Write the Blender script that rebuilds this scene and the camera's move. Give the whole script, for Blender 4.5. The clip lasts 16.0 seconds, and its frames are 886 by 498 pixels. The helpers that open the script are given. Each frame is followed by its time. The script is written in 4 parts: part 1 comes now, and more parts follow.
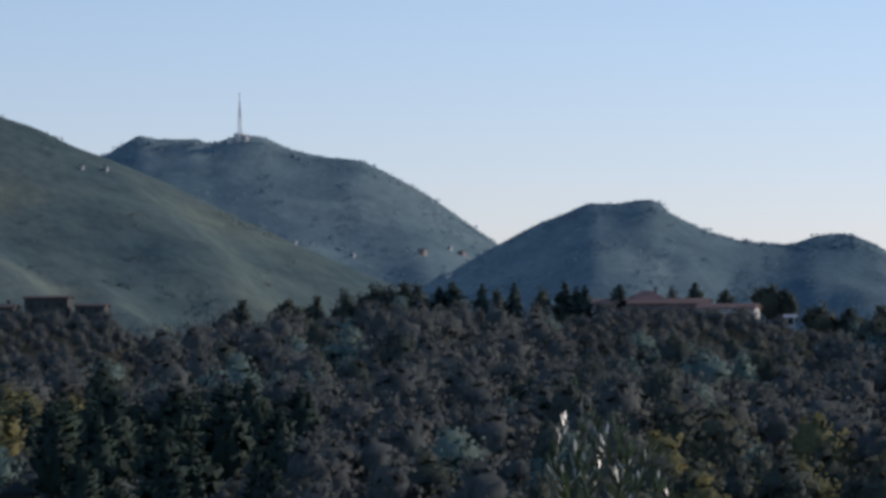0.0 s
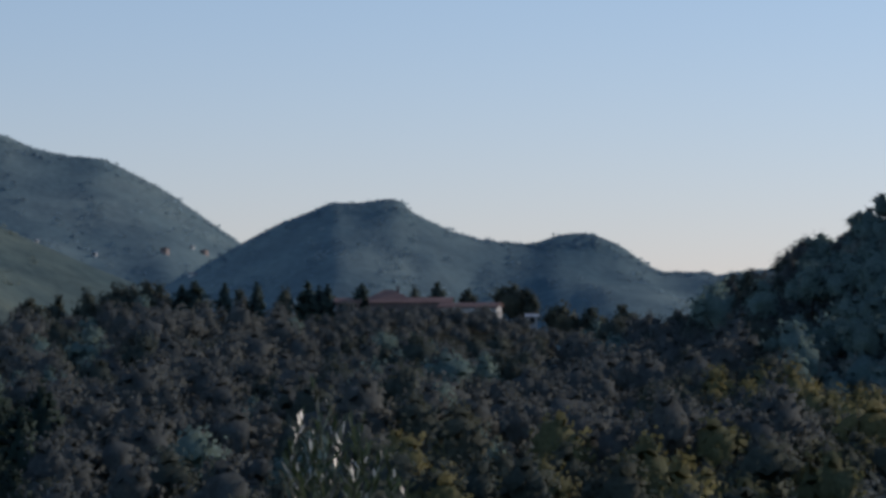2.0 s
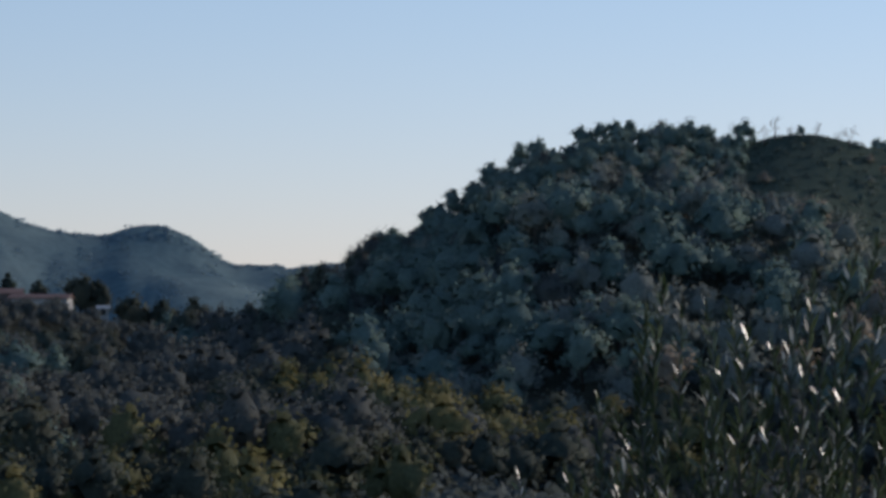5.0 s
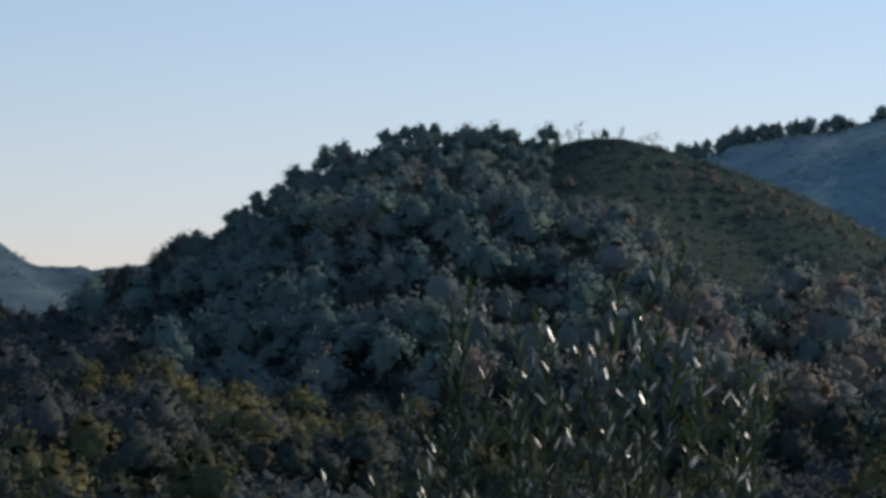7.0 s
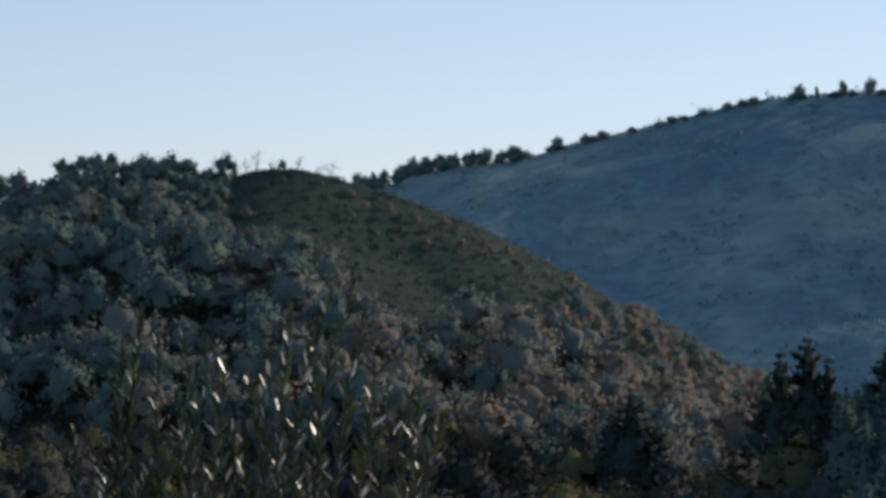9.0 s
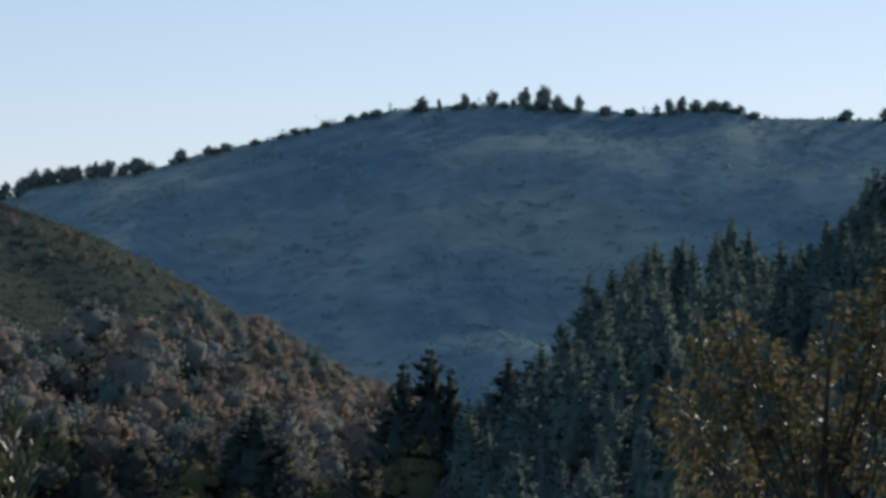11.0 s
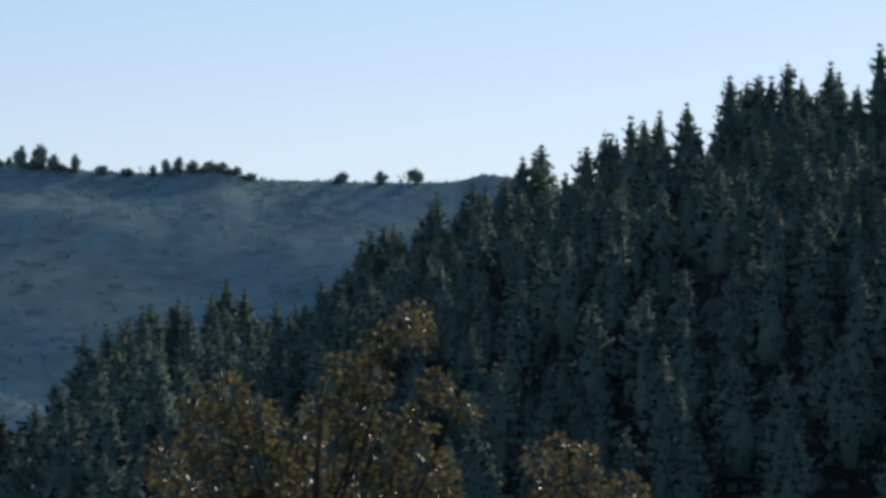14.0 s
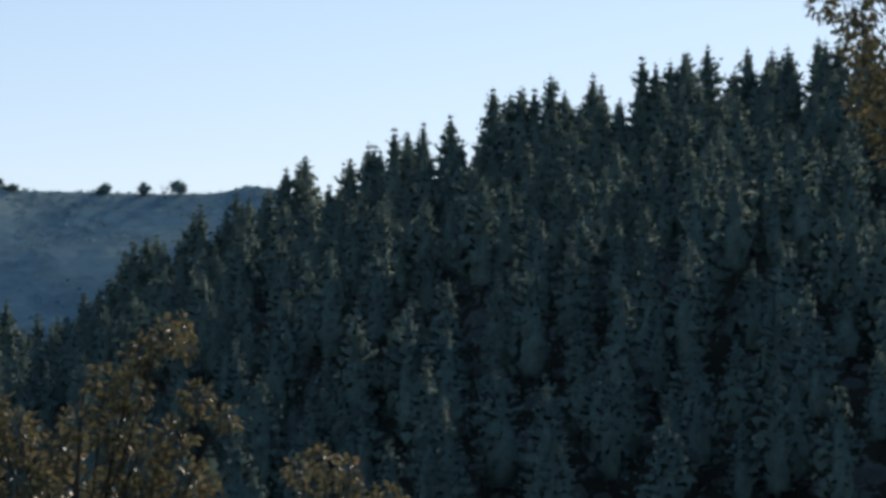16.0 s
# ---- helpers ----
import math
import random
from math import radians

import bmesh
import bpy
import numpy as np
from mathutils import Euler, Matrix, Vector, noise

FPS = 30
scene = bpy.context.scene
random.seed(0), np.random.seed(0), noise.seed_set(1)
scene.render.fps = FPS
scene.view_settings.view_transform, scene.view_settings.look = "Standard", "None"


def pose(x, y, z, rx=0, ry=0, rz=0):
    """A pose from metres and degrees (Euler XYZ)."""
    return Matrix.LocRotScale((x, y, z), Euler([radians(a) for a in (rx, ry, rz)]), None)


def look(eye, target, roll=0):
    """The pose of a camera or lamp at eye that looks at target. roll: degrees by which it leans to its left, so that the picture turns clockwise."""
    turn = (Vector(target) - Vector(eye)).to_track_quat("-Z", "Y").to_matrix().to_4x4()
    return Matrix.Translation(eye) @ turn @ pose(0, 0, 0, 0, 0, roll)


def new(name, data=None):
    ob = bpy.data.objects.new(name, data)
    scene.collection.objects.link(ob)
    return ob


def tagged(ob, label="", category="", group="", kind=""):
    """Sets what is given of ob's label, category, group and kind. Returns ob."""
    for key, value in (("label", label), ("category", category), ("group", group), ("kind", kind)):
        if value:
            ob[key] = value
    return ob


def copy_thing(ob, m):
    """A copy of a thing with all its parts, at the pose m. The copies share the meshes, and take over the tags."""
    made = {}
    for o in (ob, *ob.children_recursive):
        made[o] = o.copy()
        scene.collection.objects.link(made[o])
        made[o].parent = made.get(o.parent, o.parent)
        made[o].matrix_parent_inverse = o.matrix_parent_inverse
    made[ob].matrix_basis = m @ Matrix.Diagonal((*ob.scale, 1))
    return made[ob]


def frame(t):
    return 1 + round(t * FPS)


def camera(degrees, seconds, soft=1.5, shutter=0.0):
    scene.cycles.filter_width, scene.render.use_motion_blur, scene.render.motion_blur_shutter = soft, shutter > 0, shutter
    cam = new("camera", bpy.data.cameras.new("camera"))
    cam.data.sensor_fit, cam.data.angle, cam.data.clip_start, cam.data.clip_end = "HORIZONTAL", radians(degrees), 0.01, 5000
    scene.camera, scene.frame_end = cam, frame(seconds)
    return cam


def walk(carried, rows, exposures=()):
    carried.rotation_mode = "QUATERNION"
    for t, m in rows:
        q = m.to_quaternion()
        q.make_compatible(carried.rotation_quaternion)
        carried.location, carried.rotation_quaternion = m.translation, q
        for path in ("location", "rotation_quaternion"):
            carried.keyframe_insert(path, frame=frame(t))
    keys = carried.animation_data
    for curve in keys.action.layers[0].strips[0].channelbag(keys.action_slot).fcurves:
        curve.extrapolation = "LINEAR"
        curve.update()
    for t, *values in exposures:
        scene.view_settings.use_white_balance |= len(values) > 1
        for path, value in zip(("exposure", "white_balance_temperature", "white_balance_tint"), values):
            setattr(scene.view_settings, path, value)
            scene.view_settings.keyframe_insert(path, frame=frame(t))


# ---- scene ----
# The camera turns on the spot, drifting a little to its right; degrees: turn clockwise, tilt, roll.
cam = camera(13.5, 16.0, soft=3.6)
TURNS = [
    (0, 0.000, 1.550, -0.112), (0.5, 1.056, 1.506, -0.064), (1, 2.219, 1.628, -0.046), (1.5, 3.067, 1.582, -0.061),
    (2, 3.937, 1.529, -0.136), (2.5, 4.850, 1.507, -0.270), (3, 5.689, 1.480, -0.409), (3.5, 7.126, 1.362, -0.202),
    (4, 8.486, 1.380, 0.008), (4.5, 9.729, 1.281, 0.063), (5, 10.479, 1.426, 0.265), (5.2, 10.850, 1.417, 0.280), (7.3, 13.970, 1.435, 0.360), (7.5, 14.365, 1.383, 0.354),
    (8, 15.574, 1.510, 0.240), (8.5, 16.591, 1.789, 0.162), (9, 18.403, 1.974, 0.237), (9.5, 19.907, 1.980, 0.246),
    (10, 21.169, 2.070, 0.063), (10.2, 21.720, 2.062, 0.040), (12.3, 27.830, 2.833, -0.220), (12.5, 28.251, 2.979, -0.213), (13, 29.362, 3.046, -0.143), (13.5, 30.536, 3.110, -0.031),
    (14, 31.879, 3.094, 0.050), (14.5, 32.827, 2.950, 0.056), (15, 33.664, 3.132, -0.085), (15.5, 34.624, 3.146, 0.102),
    (16, 35.502, 3.273, -0.054)]


def way(az, el):
    a, e = radians(az), radians(el)
    return Vector((math.sin(a) * math.cos(e), math.cos(a) * math.cos(e), math.sin(e)))


# how far the camera has swayed to its right, by the time
SWAY = [(0, 0.0), (0.5, 0.002), (1, 0.007), (1.5, 0.011), (2, 0.015), (2.5, 0.030), (3, 0.040), (4, 0.045), (5.2, 0.043), (7.3, 0.036), (7.7, 0.026), (8, 0.018), (8.5, 0.026),
        (9, 0.052), (9.5, 0.056), (10, 0.075), (10.2, 0.088), (12.5, 0.120), (16, 0.157)]


def stand(t):
    d = float(np.interp(t, *zip(*SWAY)))
    return Vector((d * math.cos(radians(17)), -d * math.sin(radians(17)), 0.0))


walk(cam, [(t, look(stand(t), stand(t) + way(a, e), r)) for t, a, e, r in TURNS], [(0, 0.14, 6330, 18), (1.5, -0.18, 6330, 17), (4, -0.14, 6350, 16), (7.5, -0.03, 6530, 15), (10, 0.06, 6880, 15), (13, -0.02, 6900, 15), (16, 0.08, 6880, 15)])

# ---- light: low sun to the right of the view, clear hazy sky ----
SUN_AZ, SUN_EL = 58.0, 21.0
world = bpy.data.worlds.new("sky")
scene.world = world
world.use_nodes = True
wn = world.node_tree
sky = wn.nodes.new("ShaderNodeTexSky")
sky.sky_type, sky.sun_disc = "NISHITA", False
sky.sun_elevation, sky.sun_rotation = radians(SUN_EL), radians(SUN_AZ)
sky.altitude, sky.air_density, sky.dust_density, sky.ozone_density = 500, 1.1, 0.15, 3.0
# a lavender haze that lies all round along the horizon
coord, split, veil, tint = (wn.nodes.new("ShaderNode" + n) for n in ("TexCoord", "SeparateXYZ", "ValToRGB", "MixRGB"))
wn.links.new(coord.outputs["Generated"], split.inputs[0])
wn.links.new(split.outputs["Z"], veil.inputs[0])
veil.color_ramp.elements[0].position, veil.color_ramp.elements[0].color = 0.0, (0.92, 0.92, 1.25, 1)
veil.color_ramp.elements[1].position, veil.color_ramp.elements[1].color = 0.18, (1, 1, 1, 1)
tint.blend_type, tint.inputs[0].default_value = "MULTIPLY", 1.0
wn.links.new(sky.outputs[0], tint.inputs[1])
wn.links.new(veil.outputs[0], tint.inputs[2])
wn.links.new(tint.outputs[0], wn.nodes["Background"].inputs[0])
wn.nodes["Background"].inputs[1].default_value = 0.10
sun = new("sun", bpy.data.lights.new("sun", "SUN"))
sun.data.energy, sun.data.angle, sun.data.color = 2.2, radians(0.5), (1.0, 0.91, 0.78)
sun.matrix_world = look((0, 0, 50), Vector((0, 0, 50)) - way(SUN_AZ, SUN_EL))


# ---- materials ----
def material(name, rough=0.8, spec=0.3, metal=0.0):
    m = bpy.data.materials.new(name)
    m.use_nodes = True
    b = m.node_tree.nodes["Principled BSDF"]
    b.inputs["Roughness"].default_value, b.inputs["Specular IOR Level"].default_value = rough, spec
    b.inputs["Metallic"].default_value = metal
    return m, m.node_tree, b


def noise_node(nt, scale, detail=4.0):
    pos = nt.nodes.new("ShaderNodeNewGeometry")
    n = nt.nodes.new("ShaderNodeTexNoise")
    n.inputs["Scale"].default_value, n.inputs["Detail"].default_value = scale, detail
    nt.links.new(pos.outputs["Position"], n.inputs["Vector"])
    return n


def ramp(nt, source, stops):
    r = nt.nodes.new("ShaderNodeValToRGB")
    while len(r.color_ramp.elements) < len(stops):
        r.color_ramp.elements.new(0.5)
    for e, (p, c) in zip(r.color_ramp.elements, stops):
        e.position, e.color = p, (*c, 1)
    nt.links.new(source, r.inputs[0])
    return r


def mix(nt, kind, fac, a, b):
    x = nt.nodes.new("ShaderNodeMixRGB")
    x.blend_type = kind
    for k, v in enumerate((fac, a, b)):
        if isinstance(v, (int, float)):
            x.inputs[k].default_value = v
        elif isinstance(v, tuple):
            x.inputs[k].default_value = (*v, 1)
        else:
            nt.links.new(v, x.inputs[k])
    return x.outputs[0]


def foliage(name, dark, light, odd, patch=0.03, rough=0.8, thin=0.35, spec=0.15, per_tree=0.5, grain=1.9):
    """Leaves: colour by tree, by patch of the wood and by leaf."""
    m, nt, b = material(name, rough, spec)
    geo = nt.nodes.new("ShaderNodeNewGeometry")
    info = nt.nodes.new("ShaderNodeObjectInfo")
    big = ramp(nt, noise_node(nt, patch, 3).outputs[0], [(0.36, dark), (0.64, light)])
    leaf = ramp(nt, geo.outputs["Random Per Island"], [(0.0, dark), (0.55, light), (1.0, odd)])
    tree = ramp(nt, info.outputs["Random"], [(0.0, dark), (0.6, light), (1.0, odd)])
    col = mix(nt, "MIX", 0.2, big.outputs[0], leaf.outputs[0])
    if per_tree:
        col = mix(nt, "MIX", per_tree, col, tree.outputs[0])
    fine = noise_node(nt, grain, 5)
    col = mix(nt, "MULTIPLY", 1.0, col, ramp(nt, fine.outputs[0], [(0.34, (0.82, 0.82, 0.82)), (0.62, (1.14, 1.14, 1.14))]).outputs[0])
    relief = nt.nodes.new("ShaderNodeBump")
    relief.inputs["Strength"].default_value, relief.inputs["Distance"].default_value = (0.25 if grain > 1 else 0.15), 0.4 / grain
    nt.links.new(fine.outputs[0], relief.inputs["Height"])
    nt.links.new(relief.outputs[0], b.inputs["Normal"])
    nt.links.new(col, b.inputs["Base Color"])
    if thin:
        tr = nt.nodes.new("ShaderNodeBsdfTranslucent")
        nt.links.new(col, tr.inputs[0])
        ms = nt.nodes.new("ShaderNodeMixShader")
        ms.inputs[0].default_value = thin
        out = nt.nodes["Material Output"]
        nt.links.new(b.outputs[0], ms.inputs[1])
        nt.links.new(tr.outputs[0], ms.inputs[2])
        nt.links.new(ms.outputs[0], out.inputs[0])
    return m


def plain(name, a, b, scale=3.0, rough=0.8, spec=0.3, metal=0.0, bump=0.0):
    m, nt, p = material(name, rough, spec, metal)
    n = noise_node(nt, scale, 6)
    r = ramp(nt, n.outputs[0], [(0.3, a), (0.7, b)])
    n2 = noise_node(nt, scale * 0.13, 3)
    r2 = ramp(nt, n2.outputs[0], [(0.3, (0.78, 0.78, 0.78)), (0.7, (1, 1, 1))])
    nt.links.new(mix(nt, "MULTIPLY", 1.0, r.outputs[0], r2.outputs[0]), p.inputs["Base Color"])
    if bump:
        bp = nt.nodes.new("ShaderNodeBump")
        bp.inputs["Strength"].default_value = bump
        nt.links.new(n.outputs[0], bp.inputs["Height"])
        nt.links.new(bp.outputs[0], p.inputs["Normal"])
    return m


def hillside(name, dark, mid, light, patch=0.008):
    """Far scrubland: broad patches, thickets and single bushes in colour and in relief."""
    m, nt, p = material(name, 1.0, 0.0)
    broad = ramp(nt, noise_node(nt, patch, 3).outputs[0], [(0.34, dark), (0.5, mid), (0.68, light)]).outputs[0]
    thick = noise_node(nt, patch * 5.5, 4)
    bush = noise_node(nt, 0.16, 3)
    col = mix(nt, "MULTIPLY", 1.0, broad, ramp(nt, thick.outputs[0], [(0.36, (0.87, 0.88, 0.90)), (0.62, (1.10, 1.09, 1.06))]).outputs[0])
    col = mix(nt, "MULTIPLY", 1.0, col, ramp(nt, bush.outputs[0], [(0.36, (0.90, 0.90, 0.91)), (0.62, (1.06, 1.06, 1.05))]).outputs[0])
    nt.links.new(col, p.inputs["Base Color"])
    last = None
    for source, depth in ((thick, 2.6), (bush, 1.3)):
        bp = nt.nodes.new("ShaderNodeBump")
        bp.inputs["Strength"].default_value, bp.inputs["Distance"].default_value = 0.4, depth
        nt.links.new(source.outputs[0], bp.inputs["Height"])
        if last:
            nt.links.new(last.outputs[0], bp.inputs["Normal"])
        last = bp
    nt.links.new(last.outputs[0], p.inputs["Normal"])
    return m


BARK = plain("bark", (0.05, 0.04, 0.03), (0.14, 0.12, 0.10), 6, 0.9, bump=0.4)
PALE_BARK = plain("pale_bark", (0.12, 0.11, 0.10), (0.26, 0.25, 0.23), 6, 0.9, bump=0.4)
# Green shifted to blue-grey and lifted, in place of haze over the woods
HAZED_LEAF_GREEN = foliage("hazed_leaf_green", (0.186, 0.277, 0.253), (0.233, 0.325, 0.279), (0.286, 0.345, 0.259), thin=0.45, per_tree=0.3, patch=0.022)
LEAF_YELLOW = foliage("leaf_yellow", (0.156, 0.166, 0.086), (0.240, 0.223, 0.098), (0.312, 0.258, 0.102))
# Brown cooled towards grey-blue, so haze on the ridge is in the colour
HAZED_LEAF_BROWN = foliage("hazed_leaf_brown", (0.142, 0.160, 0.150), (0.170, 0.180, 0.162), (0.200, 0.200, 0.164), thin=0.45, per_tree=0.3, patch=0.022)
LEAF_RUST = foliage("leaf_rust", (0.335, 0.300, 0.250), (0.430, 0.360, 0.275), (0.510, 0.395, 0.265), thin=0.45, per_tree=0.3, patch=0.022)
NEEDLES = foliage("pine_needles", (0.185, 0.285, 0.255), (0.221, 0.325, 0.278), (0.255, 0.346, 0.271), thin=0.42, per_tree=0.3)
FIR_NEEDLES = foliage("fir_needles", (0.036, 0.061, 0.050), (0.051, 0.081, 0.062), (0.072, 0.098, 0.069), thin=0.3)
# Paler leaf that paints in the sun and haze glare on the round hill
LEAF_GLARE_PALED = foliage("leaf_glare_paled", (0.275, 0.315, 0.290), (0.332, 0.362, 0.310), (0.390, 0.388, 0.290), thin=0.45, per_tree=0.3, patch=0.022)
# Skyline trees lightened and blued to stand in for distance haze
HAZED_LEAF_SKYLINE = foliage("hazed_skyline_leaf", (0.229, 0.332, 0.332), (0.321, 0.421, 0.389), (0.389, 0.444, 0.355), thin=0.5)
# Far growth with the blue pallor of haze put into its colour
HAZED_SCRUB_LEFT = foliage("hazed_scrub_leaf", (0.170, 0.225, 0.215), (0.260, 0.300, 0.245), (0.310, 0.335, 0.240), patch=0.009, per_tree=0, thin=0.5, grain=0.35)
HAZED_SCRUB_FAR = foliage("hazed_hill_oak_leaf", (0.239, 0.347, 0.405), (0.333, 0.440, 0.471), (0.363, 0.463, 0.463), patch=0.006, per_tree=0, thin=0.5, grain=0.3)
HAZED_SCRUB_LONG = foliage("hazed_coppice_leaf", (0.262, 0.422, 0.451), (0.349, 0.510, 0.516), (0.437, 0.568, 0.524), patch=0.011, per_tree=0, thin=0.5, grain=0.4)
LEAF_DARK = foliage("evergreen_oak_leaf", (0.085, 0.108, 0.090), (0.122, 0.138, 0.104), (0.165, 0.165, 0.110), thin=0.4)
CYPRESS = foliage("cypress_needles", (0.070, 0.105, 0.095), (0.098, 0.138, 0.115), (0.120, 0.158, 0.118), thin=0.35)
FERN = foliage("fern_leaf", (0.110, 0.150, 0.125), (0.140, 0.175, 0.135), (0.175, 0.185, 0.135), patch=0.03, per_tree=0)
GROUND = plain("hill_ground", (0.040, 0.044, 0.034), (0.075, 0.072, 0.052), 0.08, 1.0, 0.0)
# Far hill soils, paled and blued so the colour itself holds the haze
HAZED_SOIL_LEFT = hillside("hazed_left_ground", (0.097, 0.141, 0.141), (0.141, 0.183, 0.165), (0.198, 0.224, 0.174), 0.009)
HAZED_SOIL_FAR = hillside("hazed_far_ground", (0.130, 0.198, 0.221), (0.172, 0.240, 0.252), (0.224, 0.286, 0.282), 0.006)
HAZED_SOIL_LONG = hillside("hazed_long_ground", (0.188, 0.311, 0.354), (0.244, 0.366, 0.386), (0.357, 0.451, 0.417), 0.010)
SOIL_FERN = plain("heath_ground", (0.085, 0.115, 0.092), (0.118, 0.142, 0.105), 0.06, 1.0, 0.0)

# ---- the lie of the land: crest lines as (azimuth, elevation of the tree tops) in degrees ----
LEFT_HILL = [(-6.76, 3.60), (-6.24, 3.44), (-5.64, 3.15), (-5.14, 2.97), (-4.18, 2.58), (-3.32, 2.15), (-2.28, 1.67), (-1.25, 1.23), (-0.47, 0.91), (0.14, 0.52)]
MAST_HILL = [(-6.75, 2.51), (-5.90, 2.77), (-5.14, 3.01), (-4.91, 3.16), (-4.65, 3.30), (-4.31, 3.24), (-3.75, 3.25), (-3.56, 3.17), (-3.23, 3.27), (-3.06, 3.31), (-2.76, 3.29), (-2.54, 3.19), (-2.28, 3.07), (-1.76, 2.97), (-1.24, 2.92), (-0.73, 2.67), (-0.21, 2.38), (0.31, 2.01), (0.83, 1.64), (1.52, 1.25)]
TWIN_HILL = [(-0.73, 0.78), (0.14, 1.24), (0.83, 1.64), (1.44, 1.96), (1.87, 2.12), (2.22, 2.28), (2.65, 2.26), (3.12, 2.34), (3.30, 2.29), (3.47, 2.12), (4.03, 1.85), (4.46, 1.71), (4.80, 1.67), (5.32, 1.63), (5.66, 1.76), (6.09, 1.81), (6.32, 1.75), (6.67, 1.60), (7.01, 1.34), (7.27, 1.20), (7.96, 1.20), (8.13, 1.14), (8.39, 1.19), (9.17, 1.26), (9.94, 1.26)]
WOOD_RIDGE = [(-6.75, 0.60), (-5.73, 0.62), (-4.95, 0.55), (-4.61, 0.42), (-3.84, 0.40), (-3.15, 0.64), (-2.37, 0.70), (-1.68, 0.52), (-1.07, 0.78), (-0.38, 0.85), (0.14, 0.76), (1.87, 0.73), (3.16, 0.62), (4.80, 0.55), (5.48, 0.52), (5.63, 0.48), (6.23, 0.44), (6.75, 0.51), (7.36, 0.53), (8.05, 0.66), (9.25, 0.83), (9.76, 0.39), (12.35, -0.29)]
ROUND_HILL = [(7.35, 0.15), (8.05, 0.75), (8.30, 0.96), (9.06, 1.26), (9.08, 1.26), (9.49, 1.52), (9.92, 1.65), (10.35, 2.06), (10.87, 2.34), (11.13, 2.62), (11.65, 2.89), (12.26, 3.07), (12.86, 3.33), (13.46, 3.26), (13.98, 3.35), (14.67, 3.24), (15.19, 3.15), (16.22, 3.15), (16.74, 3.03), (16.98, 2.95), (17.85, 2.69), (18.71, 2.38), (19.58, 1.97), (20.44, 1.52), (21.31, 0.95), (22.17, 0.44), (23.04, -0.08), (24.33, -0.51)]
LONG_HILL = [(16.23, 2.61), (17.09, 2.89), (17.78, 3.03), (17.85, 3.15), (18.71, 3.30), (19.57, 3.37), (20.44, 3.65), (21.31, 3.83), (22.17, 4.05), (23.04, 4.26), (23.47, 4.33), (24.34, 4.39), (25.20, 4.42), (26.49, 4.30), (27.35, 4.27), (27.53, 4.26), (27.87, 4.33), (28.57, 4.33), (29.00, 4.18), (30.13, 4.16), (30.99, 4.14), (32.03, 4.15), (32.55, 4.27), (33.07, 4.21), (33.58, 3.90)]
PINE_SLOPE = [(23.47, -0.86), (24.76, -0.16), (25.45, 0.35), (26.05, 1.04), (26.48, 1.56), (27.34, 1.99), (27.35, 2.08), (28.04, 2.17), (28.82, 2.29), (29.25, 1.90), (29.77, 2.20), (30.29, 2.76), (30.99, 3.28), (31.59, 3.57), (32.29, 3.96), (33.32, 4.38), (34.44, 4.71), (34.70, 5.03), (35.56, 4.99), (36.00, 5.29), (36.86, 5.59), (37.55, 5.67), (38.25, 5.78), (38.94, 6.03), (39.72, 6.20), (40.67, 6.10), (41.53, 6.27), (42.29, 6.30)]


def hash01(ix, iy, seed):
    h = np.sin(ix * 127.1 + iy * 311.7 + seed * 74.7) * 43758.5453
    return h - np.floor(h)


def value_noise(x, y, seed=0):
    ix, iy = np.floor(x), np.floor(y)
    fx, fy = x - ix, y - iy
    fx, fy = fx * fx * (3 - 2 * fx), fy * fy * (3 - 2 * fy)
    a, b = hash01(ix, iy, seed), hash01(ix + 1, iy, seed)
    c, d = hash01(ix, iy + 1, seed), hash01(ix + 1, iy + 1, seed)
    return (a + (b - a) * fx) * (1 - fy) + (c + (d - c) * fx) * fy - 0.5


def fbm(x, y, seed=0, octaves=4):
    return sum(value_noise(x * 2 ** k, y * 2 ** k, seed + k) / 2 ** k for k in range(octaves))


LEFT_HILL = LEFT_HILL + [(1.04, -0.2), (2.14, -2.0)]
LONG_HILL = [(11.0, -1.5), (13.5, 0.8)] + LONG_HILL
ROUND_HILL = [(6.0, -1.6)] + ROUND_HILL
WOOD_RIDGE = WOOD_RIDGE + [(14.5, -2.2)]
PINE_SLOPE = [(22.0, -2.6)] + PINE_SLOPE

# crest, distance, height of its cover, front run, back run, foot level, slope shape, relief
HILLS = [
    (LEFT_HILL, 2000, 1.2, 480, 500, -45, 0.9, 14),
    (MAST_HILL, 3500, 1.0, 720, 600, -45, 0.9, 20),
    (TWIN_HILL, 2700, 1.5, 420, 500, -45, 0.9, 15),
    (WOOD_RIDGE, 800, 7, 420, 260, -26, 0.85, 3),
    (ROUND_HILL, 760, 3.6, 220, 300, -26, 0.85, 4),
    (LONG_HILL, 1650, 1.0, 420, 500, -45, 0.85, 15),
    (PINE_SLOPE, 570, 12, 240, 300, -26, 0.9, 3)]


# spurs of the far hills by their place above: width and slant in degrees, depth in metres
SPURS = {0: (1.5, 7.5, 24), 1: (1.3, 4.5, 26), 2: (1.5, 1.8, 10), 5: (2.0, -3.0, 5)}


def crest(profile, az):
    a, e = np.array(profile).T
    inside = np.interp(az, a, e)
    off = np.maximum(a[0] - az, 0) + np.maximum(az - a[-1], 0)
    return inside * np.exp(-(off / 14.0) ** 2) - 0.6 * (1 - np.exp(-(off / 9.0) ** 2))


